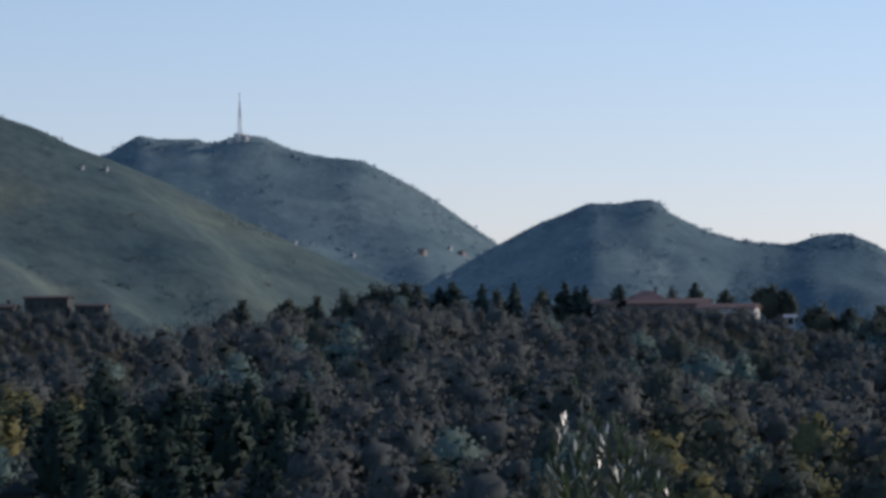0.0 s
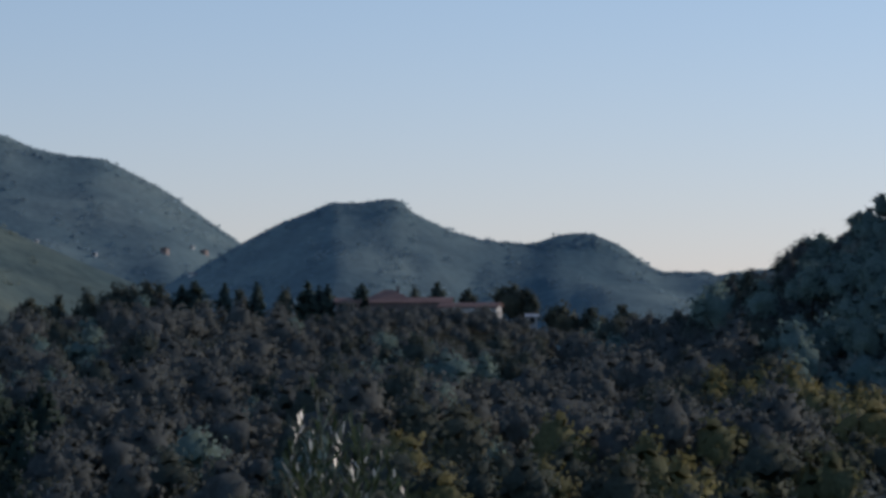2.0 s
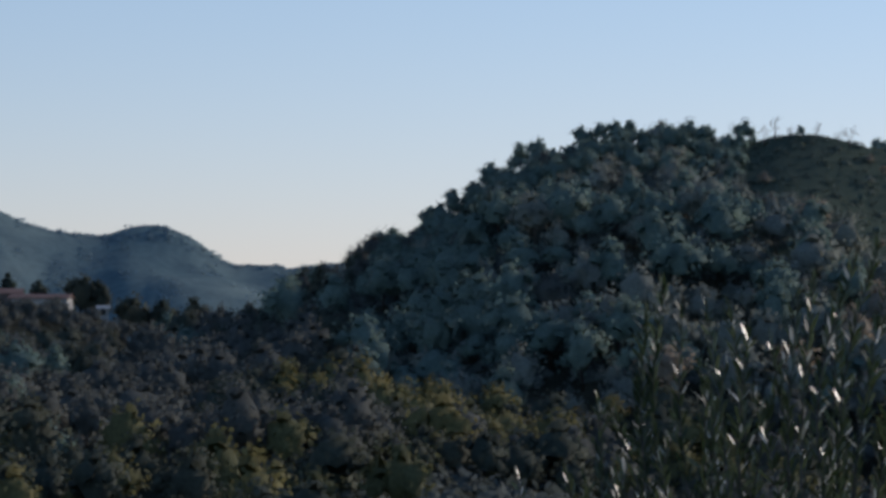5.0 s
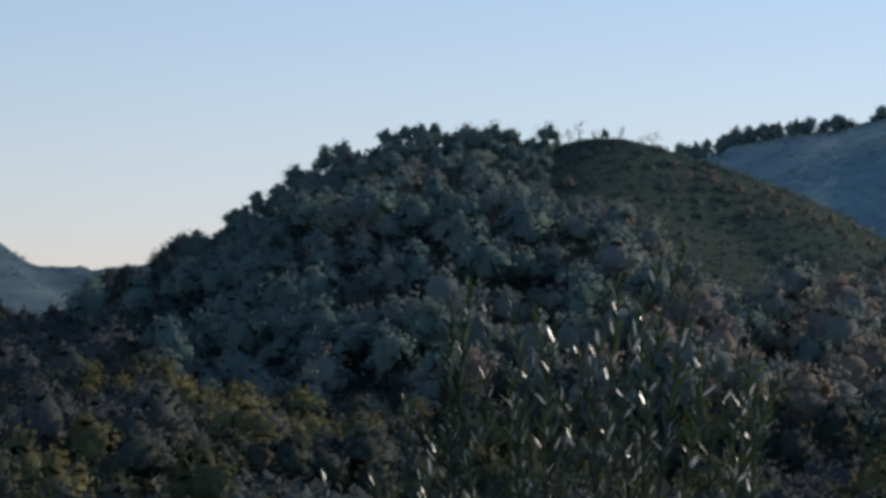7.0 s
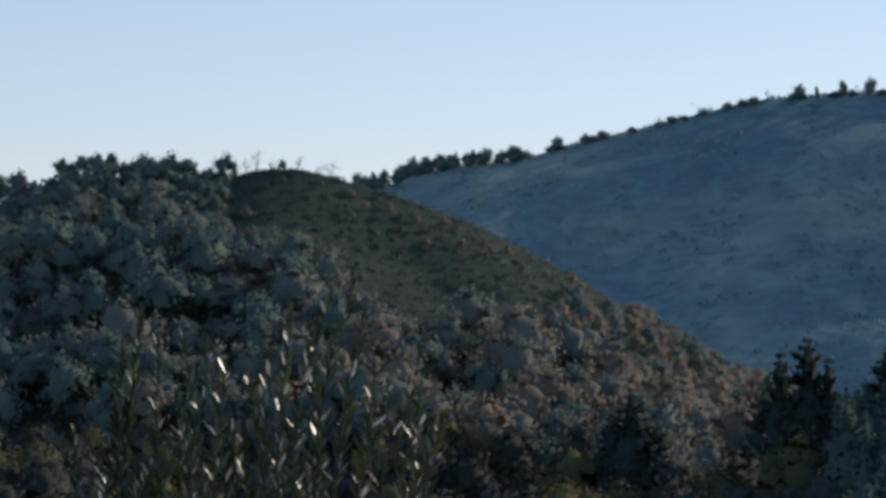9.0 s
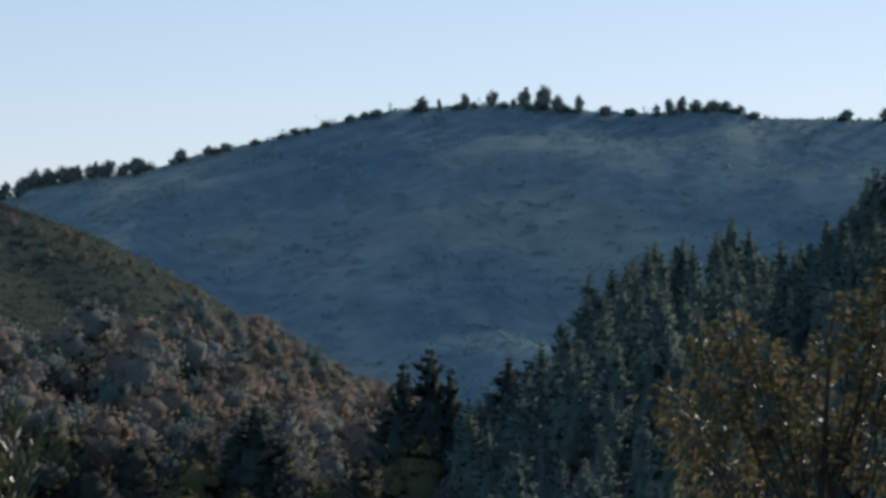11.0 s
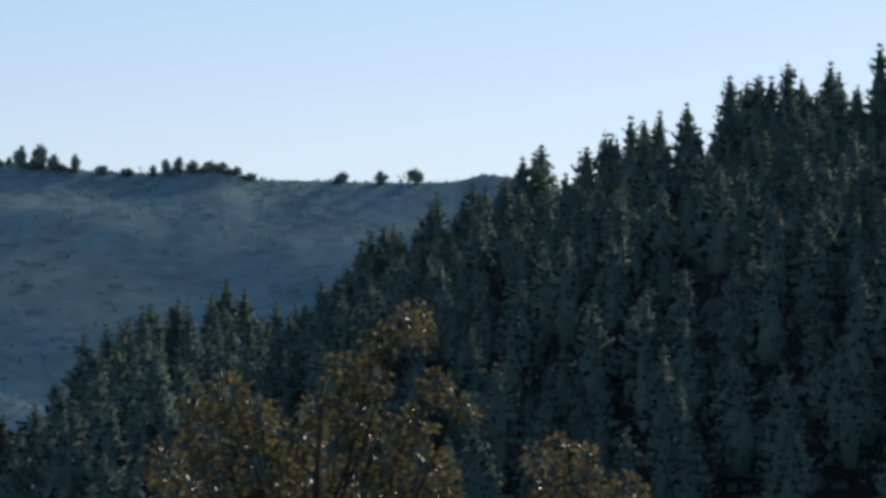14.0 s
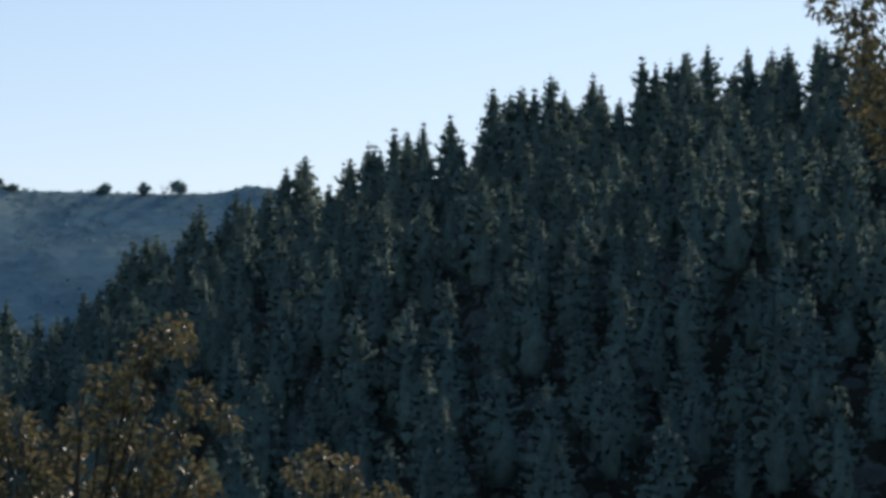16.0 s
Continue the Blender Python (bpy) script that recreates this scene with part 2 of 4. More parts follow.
def land(az, r, which=False):
    """Height of the ground at an azimuth in degrees and a distance; or which hill it belongs to."""
    az, r = np.broadcast_arrays(np.asarray(az, float), np.asarray(r, float))
    wrap = (az + 180 - 18) % 360 - 180 + 18
    x, y = r * np.sin(np.radians(az)), r * np.cos(np.radians(az))
    # the slope falls away before the camera to the valley floor and rises behind it
    turned = np.clip((np.abs(wrap - 18) - 50) / 90, 0, 1)
    turned = turned * turned * (3 - 2 * turned)
    z = -1.72 - 24.5 * (1 - np.exp(-np.maximum(r - 2, 0) / 80.0)) * (1 - turned) + np.minimum(r, 400) * 0.12 * turned
    z = z + 1.2 * fbm(x / 60, y / 60, 9) * np.clip(r / 30, 0, 1)
    z = z - np.clip((r - 900) / 3000, 0, 1) * 12
    owner = np.full(z.shape, -1)
    for k, (profile, far, cover, run, back, foot, shape, relief) in enumerate(HILLS):
        el = crest(profile, wrap)
        bare = 0.0
        if profile is ROUND_HILL:      # the open shoulder
            bare = np.clip((wrap - 14.3) / 1.4, 0, 1) * 4.0
        elif profile is WOOD_RIDGE:    # clearings of the villa and the farm
            bare = 5.0 * np.clip(np.minimum(wrap - 2.0, 5.7 - wrap) / 0.4, 0, 1) + 4.5 * np.clip((-4.7 - wrap) / 0.4, 0, 1)
        u = np.clip((r - far + run) / run, 0, 1)
        if far > 1500:                 # the knolls of a far crest die out down its face
            calm = sum(crest(profile, wrap + d) for d in (-1.5, -1.0, -0.5, 0.0, 0.5, 1.0, 1.5)) / 7
            el = calm + (el - calm) * u ** 9
        top = far * np.tan(np.radians(el)) - cover + bare
        v = np.clip((r - far) / back, 0, 1)
        h = np.where(u > 0, foot + (top - foot) * u ** shape, -999)
        h = h + (foot - top) * v * v * (3 - 2 * v) * (v < 1) + np.where(v >= 1, -999, 0)
        s = run / 4.0
        h = h + relief * 2 * fbm(x / s, y / s, 20 + 7 * k) * np.sin(np.pi * np.clip(u, 0, 1)) * (v == 0)
        if k in SPURS:                 # spurs and gullies that run aslant down the face
            period, slant, depth = SPURS[k]
            c = (wrap + slant * u) / period
            a0, a1 = profile[0][0], profile[-1][0]
            held = np.clip(np.minimum(wrap - a0 + 1, a1 + 0.3 - wrap) / 1.0, 0, 1) * np.clip((el + 0.2) / 0.8, 0, 1)
            h = h + held * depth * (value_noise(c, u * 1.3, 60 + k) + 0.5 * value_noise(c * 2.1, u * 2.6, 70 + k)) * np.sin(np.pi * np.clip(u, 0, 1)) ** 0.7 * (v == 0)
        h = np.where(top > foot, h, -999)
        owner = np.where(h > z, k, owner)
        z = np.maximum(z, h)
    return owner if which else z


AZ = np.concatenate([np.arange(-9, 45, 0.15), np.arange(45, 351, 3.0)])
RADII = np.concatenate([[0.5, 1.2, 2], np.geomspace(3, 380, 40), np.arange(388, 1000, 7), np.arange(1010, 2100, 24), np.arange(2120, 3560, 40), np.geomspace(3600, 4900, 8), [570, 760, 1650, 2000, 2700, 3500]])
RADII = np.unique(RADII)
GRID = land(AZ[:, None], RADII[None, :])


def ground_z(az, r):
    """Height of the ground sheet itself, between its corners."""
    az, r = np.asarray(az, float), np.asarray(r, float)
    i = np.clip(np.searchsorted(AZ, az) - 1, 0, len(AZ) - 2)
    j = np.clip(np.searchsorted(RADII, r) - 1, 0, len(RADII) - 2)
    p = (az - AZ[i]) / (AZ[i + 1] - AZ[i])
    q = (r - RADII[j]) / (RADII[j + 1] - RADII[j])
    return (GRID[i, j] * (1 - p) + GRID[i + 1, j] * p) * (1 - q) + (GRID[i, j + 1] * (1 - p) + GRID[i + 1, j + 1] * p) * q


def mesh_of(name, verts, faces, mats, slots=None, smooth=False):
    """A mesh from arrays of corners and of quads (a quad that ends in -1 is a triangle)."""
    faces, verts = np.asarray(faces), np.asarray(verts)
    soft = verts[:, 3:] if verts.shape[1] == 6 else None
    verts = verts[:, :3]
    size = np.where(faces[:, 3] < 0, 3, 4)
    me = bpy.data.meshes.new(name)
    me.vertices.add(len(verts))
    me.vertices.foreach_set("co", np.asarray(verts, np.float32).ravel())
    loops = faces.ravel()
    loops = loops[loops >= 0]
    me.loops.add(len(loops))
    me.loops.foreach_set("vertex_index", loops.astype(np.int32))
    me.polygons.add(len(faces))
    me.polygons.foreach_set("loop_start", np.concatenate([[0], np.cumsum(size)[:-1]]).astype(np.int32))
    for m in mats:
        me.materials.append(m)
    if slots is not None:
        me.polygons.foreach_set("material_index", np.asarray(slots, np.int32))
    me.update(calc_edges=True)
    if smooth:
        me.polygons.foreach_set("use_smooth", np.ones(len(faces), bool))
    if soft is not None:
        me.attributes.new("custom_normal", "FLOAT_VECTOR", "POINT").data.foreach_set("vector", np.asarray(soft, np.float32).ravel())
    return me


na, nr = len(AZ), len(RADII)
gx, gy = RADII[None, :] * np.sin(np.radians(AZ))[:, None], RADII[None, :] * np.cos(np.radians(AZ))[:, None]
gv = np.stack([gx, gy, GRID], -1).reshape(-1, 3)
gi, gj = np.meshgrid(np.arange(na), np.arange(nr - 1), indexing="ij")
ga, gb = gi * nr + gj, ((gi + 1) % na) * nr + gj
gf = np.stack([ga, ga + 1, gb + 1, gb], -1).reshape(-1, 4)
gv = np.vstack([gv, [[0, 0, -1.72]]])
hub = len(gv) - 1
ring = np.arange(na) * nr
gf = np.vstack([gf, np.stack([np.full(na, hub), ring, np.roll(ring, -1), np.full(na, -1)], -1)])
owner = land(AZ[:, None], RADII[None, :-1], True).ravel()
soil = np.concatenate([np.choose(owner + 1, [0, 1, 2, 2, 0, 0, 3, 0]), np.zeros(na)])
open_az, open_r = np.broadcast_arrays(AZ[:, None], RADII[None, :-1])
shoulder = (owner == 4) & (open_az > 14.6).ravel() & (open_r > 653).ravel()
soil[:len(owner)] = np.where(shoulder, 4, soil[:len(owner)])
ground = tagged(new("ground", mesh_of("ground", gv, gf, [GROUND, HAZED_SOIL_LEFT, HAZED_SOIL_FAR, HAZED_SOIL_LONG, SOIL_FERN], soil, smooth=True)), "wooded hills and valley floor of dark earth and grass, far hills painted hazy", "ground", kind="structure")

# ---- trees ----
rng = np.random.default_rng(7)


def tube(points, radii, sides=5):
    """A tapered limb along points: corners and quads."""
    points, radii = np.asarray(points, float), np.asarray(radii, float)
    d = np.gradient(points, axis=0)
    d /= np.linalg.norm(d, axis=1)[:, None]
    ref = np.where(np.abs(d[:, 2:3]) > 0.9, [[1.0, 0, 0]], [[0, 0, 1.0]])
    a = np.cross(d, ref)
    a /= np.linalg.norm(a, axis=1)[:, None]
    b = np.cross(d, a)
    w = np.arange(sides) * 2 * math.pi / sides
    v = points[:, None] + radii[:, None, None] * (np.cos(w)[None, :, None] * a[:, None] + np.sin(w)[None, :, None] * b[:, None])
    i, j = np.meshgrid(np.arange(len(points) - 1), np.arange(sides), indexing="ij")
    k = i * sides + j
    k2 = i * sides + (j + 1) % sides
    return v.reshape(-1, 3), np.stack([k, k2, k2 + sides, k + sides], -1).reshape(-1, 4)


def joined(pieces):
    vs, fs, n = [], [], 0
    for v, f in pieces:
        vs.append(v)
        fs.append(np.where(f >= 0, f + n, -1))
        n += len(v)
    return np.vstack(vs), np.vstack(fs)


def leaves(centres, size, out=None, long=1.0):
    """One leaf cluster a centre: a quad of uneven outline, turned at random, facing out if told."""
    n = len(centres)
    nrm = rng.normal(size=(n, 3))
    if out is not None:
        nrm = nrm * 0.85 + out
    nrm /= np.linalg.norm(nrm, axis=1)[:, None]
    a = np.cross(nrm, rng.normal(size=(n, 3)))
    a /= np.linalg.norm(a, axis=1)[:, None]
    b = np.cross(nrm, a)
    s = size * rng.uniform(0.6, 1.3, (n, 1))
    q = [centres + s * (ca * a * rng.uniform(0.6, 1.2, (n, 1)) * long + cb * b * rng.uniform(0.6, 1.2, (n, 1)))
         for ca, cb in ((-0.5, -0.35), (0.5, -0.3), (0.45, 0.4), (-0.4, 0.42))]
    return np.stack(q, 1).reshape(-1, 3), np.arange(4 * n).reshape(n, 4)


def softened(kit, middle, own=0.3, up=0.0, squash=1.0):
    """Foliage whose normals follow the mass of the crown more than the single leaf."""
    v, f = kit
    p = v[f[:, 0]]
    g = np.cross(v[f[:, 1]] - p, v[f[:, 2]] - p)
    g /= np.linalg.norm(g, axis=1)[:, None] + 1e-9
    flat = np.zeros_like(v)
    for k in range(4):
        ok = f[:, k] >= 0
        flat[f[ok, k]] = g[ok]
    o = (v - middle) * [1, 1, squash]
    o /= np.linalg.norm(o, axis=1)[:, None] + 1e-9
    flat *= np.where((flat * o).sum(1) < 0, -1, 1)[:, None]
    o = o + own * flat + [0, 0, up]
    o /= np.linalg.norm(o, axis=1)[:, None] + 1e-9
    # every face turns its outer side the way that its normals point
    turned = np.where(f[:, 3:] < 0, f[:, [0, 2, 1, 3]], f[:, [0, 3, 2, 1]])
    return np.hstack([v, o]), np.where(((g * o[f[:, 0]]).sum(1) < 0)[:, None], turned, f)


def lump(centre, radii, jitter=0.16):
    """A rough mass of foliage inside a lobe of a crown: a knobbly ball of few faces."""
    g = (1 + 5 ** 0.5) / 2
    v = np.array([(-1, g, 0), (1, g, 0), (-1, -g, 0), (1, -g, 0), (0, -1, g), (0, 1, g), (0, -1, -g), (0, 1, -g), (g, 0, -1), (g, 0, 1), (-g, 0, -1), (-g, 0, 1)]) / math.hypot(1, g)
    f = np.array([(0, 11, 5), (0, 5, 1), (0, 1, 7), (0, 7, 10), (0, 10, 11), (1, 5, 9), (5, 11, 4), (11, 10, 2), (10, 7, 6), (7, 1, 8),
                  (3, 9, 4), (3, 4, 2), (3, 2, 6), (3, 6, 8), (3, 8, 9), (4, 9, 5), (2, 4, 11), (6, 2, 10), (8, 6, 7), (9, 8, 1)])
    q, _ = np.linalg.qr(rng.normal(size=(3, 3)))
    v = (v * rng.uniform(1 - jitter, 1 + jitter, (12, 1))) @ q.T
    return v * radii + centre, np.hstack([f, np.full((20, 1), -1)])


def broadleaf(height, width, count, leaf, open_=0.0):
    """Trunk with limbs, and crown, of a broadleaved tree: one uneven mass of boughs, leaf clusters all over it."""
    lean = rng.normal(0, 0.03, 2) * height
    fork = height * rng.uniform(0.14, 0.22)
    wood = [tube([(0, 0, -0.6), (0.02, 0, fork * 0.5), (lean[0] * 0.4, lean[1] * 0.4, fork), (lean[0], lean[1], height * 0.8)],
                 [height * 0.03, height * 0.024, height * 0.02, height * 0.006])]
    middle = np.array([lean[0] * 0.6, lean[1] * 0.6, height * 0.5])
    heart = lump(middle + [0, 0, 0.06 * height], np.array([width * 0.27, width * 0.27, height * 0.27]), 0.2)
    crown, lobes = [softened(heart, middle, 0.0, 0.7)], 9
    for k in range(lobes):
        th, q = 2.4 * k + rng.normal(0, 0.5), width * 0.5 * (0.12 if k == 0 else rng.uniform(0.40, 0.76))
        rad = width * rng.uniform(0.14, 0.25)
        top = height * (0.80 if k == 0 else rng.uniform(0.34, 0.78 - 0.35 * q / width))
        c = np.array([lean[0] * 0.6 + q * math.cos(th), lean[1] * 0.6 + q * math.sin(th), top])
        size = np.array([rad, rad, rad * rng.uniform(0.75, 1.0)])
        crown.append(softened(lump(c, size * (0.48 if open_ else 0.64), 0.25), middle * 0.7 + c * 0.3, 0.0, 0.7))
        m = int(count / lobes * (rad / (0.2 * width)) ** 2)
        d = rng.normal(size=(m, 3))
        d[:, 2] += 0.25
        d /= np.linalg.norm(d, axis=1)[:, None]
        tuft = leaves(c + d * size * rng.uniform(0.65, 1.35, (m, 1)), leaf, d)
        crown.append(softened(tuft, middle * 0.65 + c * 0.35, 0.45, 0.7))
        if k % 2 == 0:
            s = np.array([lean[0] * 0.4, lean[1] * 0.4, fork * rng.uniform(0.9, 1.5)])
            wood.append(tube([s, s * 0.45 + c * 0.55 + [0, 0, 0.03 * height], c], [height * 0.012, height * 0.007, height * 0.002], 4))
    return softened(joined(wood), np.array([0, 0, height * 0.3]), 1.0), joined(crown)


def tuft_of(a, b, girth):
    """A bushy branch end from a to b: an uneven spindle of eight faces."""
    axis = b - a
    u = np.cross(axis, [0.0, 0.0, 1.0])
    u /= np.linalg.norm(u) + 1e-9
    w = np.cross(u, axis)
    w /= np.linalg.norm(w) + 1e-9
    mid = a + axis * rng.uniform(0.45, 0.65)
    g = girth * rng.uniform(0.75, 1.25, 4)
    v = np.array([a, mid + u * g[0], mid + w * g[1], mid - u * g[2], mid - w * g[3], b])
    f = np.array([(0, 2, 1, -1), (0, 3, 2, -1), (0, 4, 3, -1), (0, 1, 4, -1), (5, 1, 2, -1), (5, 2, 3, -1), (5, 3, 4, -1), (5, 4, 1, -1)])
    return v, f


def pine(height, width, whorls, leaf, bare=0.22, tip=0.35):
    """Trunk with branches, and crown, of a pine: whorls of bushy upturned branches round a slender leader."""
    wood = [tube([(0, 0, -0.8), (0.05, 0.03, height * 0.4), (0, 0.05, height * 0.99)], [height * 0.016, height * 0.011, height * 0.002])]
    crown = []

    def girth(u):
        return 0.5 * width * min(1.0, 0.06 + 1.4 * max(1.0 - u, 0.0) ** 0.92) * (0.75 + 0.25 * min(1.0, (u - bare) * 5))
    us = np.linspace(bare + 0.02, 0.93, 9)
    core_v, core_f = tube([(0, 0, height * u) for u in us], [girth(u) * 0.46 for u in us], 7)
    crown.append((core_v * rng.uniform(0.7, 1.25, (len(core_v), 1)) * [1, 1, 0] + core_v * [0, 0, 1], core_f))
    lopsided = rng.uniform(0, 6.28)
    for k in range(whorls):
        u = bare + (0.97 - bare) * (k + rng.uniform(-0.25, 0.25)) / (whorls - 1)
        u = min(max(u, bare), 0.97)
        rad = girth(u) * rng.uniform(0.72, 1.18)
        n = 5 if u < 0.85 else 4
        turn = rng.uniform(0, 6.28)
        for j in range(n):
            th = turn + 2 * math.pi * j / n + rng.normal(0, 0.25)
            reach = rad * rng.uniform(0.7, 1.15) * (1 + 0.16 * math.cos(th - lopsided))
            base = np.array([0, 0, height * u])
            out = np.array([math.cos(th), math.sin(th), 0.0])
            end = base + out * reach + [0, 0, reach * rng.uniform(0.22, 0.6)]
            if k % 2 == 0 and u < 0.9:
                wood.append(tube([base, base * 0.5 + end * 0.5, end], [height * 0.004, height * 0.003, height * 0.001], 3))
            crown.append(tuft_of(base + (end - base) * 0.25, end, max(0.10, 0.17 * reach)))
            m = 5 if u < 0.85 else 4
            p = base + (end - base) * rng.uniform(0.3, 1.1, (m, 1)) + rng.normal(0, 0.14, (m, 3)) * max(0.5, reach)
            crown.append(leaves(p, leaf * (1 if u < 0.85 else 0.7), out + [0, 0, 0.6], 1.3))
    p = np.array([[0, 0, height * (0.93 + 0.02 * k)] for k in range(5)]) + rng.normal(0, 0.05, (5, 3))
    crown.append(leaves(p, leaf * 0.5, None, 0.8))
    return softened(joined(wood), np.array([0, 0, height * 0.3]), 1.0), softened(joined(crown), np.array([0, 0, height * 0.3]), 0.2, 0.25, 0.4)


def slab_bare(height, width):
    """A leafless tree: trunk, limbs, and twigs with a few leaves."""
    wood, crown = [], []
    for k in range(4):
        th = rng.uniform(0, 6.28)
        tip = np.array([math.cos(th) * width * 0.4, math.sin(th) * width * 0.4, height * rng.uniform(0.7, 1)])
        s = np.array([0, 0, height * 0.15 * k / 3])
        wood.append(tube([s - [0, 0, 0.5], s * 0.5 + tip * 0.4 + [0, 0, height * 0.05], tip], [height * 0.025, height * 0.014, height * 0.004], 4))
        for j in range(5):
            a = s * 0.4 + tip * rng.uniform(0.5, 0.95)
            b = a + rng.normal(0, 0.13, 3) * height + [0, 0, 0.1 * height]
            wood.append(tube([a, (a + b) / 2 + rng.normal(0, 0.02, 3) * height, b], [height * 0.008, height * 0.005, height * 0.002], 3))
            crown.append(leaves(b + rng.normal(0, 0.05, (5, 3)) * height, 0.05 * height))
    return joined(wood), joined(crown)


UNDERGROWTH = foliage("undergrowth_leaf", (0.115, 0.145, 0.138), (0.165, 0.188, 0.165), (0.200, 0.205, 0.165), patch=0.03, per_tree=0)
BROAD = [broadleaf(8.2, rng.uniform(6.4, 8.6), 310, 0.5) for _ in range(9)]
SPARSE = [broadleaf(8.2, rng.uniform(6.0, 8.0), 310, 0.46, 1) for _ in range(6)]
PINES = [pine(14, rng.uniform(5.4, 7.2), 14, 0.46, rng.uniform(0.10, 0.22)) for _ in range(8)]


FIRS = [pine(13, rng.uniform(8.5, 10.5), 13, 0.5, 0.06) for _ in range(5)]


def part(name, data, parent, label=""):
    ob = new(name, data)
    ob.parent = parent
    return tagged(ob, label) if label else ob


def make_tree(name, kit, bark, leaf, label, category, group):
    """One tree as a thing with its parts, at the origin."""
    thing = tagged(new(name), label, category, group)
    part("trunk", mesh_of("trunk", *kit[0], [bark], smooth=True), thing)
    part("crown", mesh_of("crown", *kit[1], [leaf], smooth=True), thing)
    return thing


def spot(az, r, sink=0.15):
    return r * math.sin(radians(az)), r * math.cos(radians(az)), float(ground_z(az, r)) - sink


PENDING = []          # (species, distance, azimuth, scale, turn)


def scatter(species, az0, az1, r0, r1, across, along, s0=0.75, s1=1.25, keep=1.0, where=None):
    """Sow trees over a sector of the hills in uneven rows."""
    r = r0
    while r < r1:
        step = math.degrees(across / r)
        for az in np.arange(az0 + rng.uniform(0, step), az1, step):
            a, d = az + rng.normal(0, 0.3) * step, r + rng.uniform(-0.5, 0.5) * along
            if rng.uniform() < keep and (where is None or where(a, d)):
                big = s1
                if 8 < a < 16 and d > 690:
                    big = min(s1, 0.9)
                elif (1.8 < a < 5.9 or a < -4.4) and d > 590:
                    big = min(s1, 0.78)
                elif a < 8 and d > 740:
                    big = min(s1, 1.15)
                PENDING.append((species(a, d) if callable(species) else species, d, a, rng.uniform(min(s0, big * 0.75), big), rng.uniform(0, 6.28)))
        r += along


SPECIES = {
    "green": (BROAD, BARK, HAZED_LEAF_GREEN, "oak_tree", "oak tree with dark green crown on the wooded slope", "oaks on the slopes"),
    "yellow": (BROAD, BARK, LEAF_YELLOW, "turning_oak_tree", "oak tree with yellow-green autumn crown in the valley", "yellowing oaks"),
    "brown": (SPARSE, PALE_BARK, HAZED_LEAF_BROWN, "chestnut_tree", "half-bare chestnut tree with dull brown leaves", "chestnuts on the ridge"),
    "rust": (SPARSE, PALE_BARK, LEAF_RUST, "beech_tree", "autumn tree with rust-brown leaves on the slope", "rust-brown trees"),
    "pine": (PINES, BARK, NEEDLES, "pine_tree", "tall dark green pine of the plantation slope", "pines of the plantation"),
    "pale": (SPARSE, PALE_BARK, LEAF_GLARE_PALED, "hornbeam_tree", "half-bare hornbeam with pale grey-brown leaves", "hornbeams on the shoulder"),
    "evergreen": (BROAD, BARK, LEAF_DARK, "evergreen_oak_tree", "evergreen oak with dull dark green crown in the valley", "evergreen oaks in the valley"),
    "fir": (FIRS, BARK, FIR_NEEDLES, "fir_tree", "dark fir tree in the valley below the ridge", "firs in the valley")}


def ridge_kind(az, r):
    n = float(fbm(az / 1.6, r / 90, 3, 3)) + 0.25 * rng.normal()
    if r < 470 and az > 3:
        return "yellow" if rng.uniform() < 0.45 else "evergreen"
    if r < 440:
        return "evergreen" if rng.uniform() < 0.6 else "brown"
    if az < -5.6 and r < 560 and rng.uniform() < 0.5:
        return "yellow"
    return ("evergreen" if rng.uniform() < 0.6 else "green") if n > 0.22 else "brown"


def climb(r):
    """How far up the round hill's face a distance lies: 0 at its foot, 1 on its crest."""
    return (r - 540) / 220


def round_kind(az, r):
    if r < 572:
        return "yellow" if rng.uniform() < 0.4 else "evergreen" if rng.uniform() < 0.6 else "brown"
    # more glare-paled crowns towards the hill's sunward right side
    side = (az - 14.5) / 4 - (climb(r) - 0.39) * 1.27 + 0.4 * rng.normal()
    if side > 0.5:
        return "rust" if rng.uniform() < 0.42 else "pale" if rng.uniform() < 0.75 else "green"
    if az > 12.6 + 0.7 * rng.normal():
        return "pale" if rng.uniform() < 0.6 else "green"
    return "green" if rng.uniform() < 0.72 else ("pale" if rng.uniform() < 0.85 else "brown")


def fern_slope(az, r):
    """Where trees grow: the open right shoulder of the round hill carries few, with an uneven edge."""
    edge = float(np.interp(az, [14.4, 15.2, 16.2, 17.6, 19.0, 20.2, 22], [1.03, 0.79, 0.65, 0.44, 0.53, 0.73, 1.03]))
    return climb(r) < edge + 0.2 * float(fbm(az / 0.7, r / 40, 5, 3)) or az < 14.7


scatter(ridge_kind, -8.2, 9.5, 372, 800, 5.9, 16, 0.65, 1.45, where=lambda a, d: not (-7 < a < -2.2 and 360 < d < 540) and not (2.1 < a < 5.6 and d > 690) and not (a < -4.7 and d > 672))
scatter("fir", -6.2, -2.2, 375, 535, 7.0, 18, 0.6, 1.0)
scatter(round_kind, 9.5, 24, 505, 765, 5.9, 10.5, 0.65, 1.5, where=lambda a, d: fern_slope(a, d) and not (a > 14.8 and d > 680))
scatter(lambda a, d: "yellow" if rng.uniform() < 0.65 else "evergreen", 6.5, 14.5, 545, 563, 6.2, 8, 0.95, 1.35)
scatter(lambda a, d: "evergreen" if a < 15 else "brown", 6.5, 24, 490, 540, 6.5, 12, 0.7, 1.05)
scatter(round_kind, 14.8, 24, 680, 752, 4.0, 7, 0.42, 0.75, where=fern_slope)
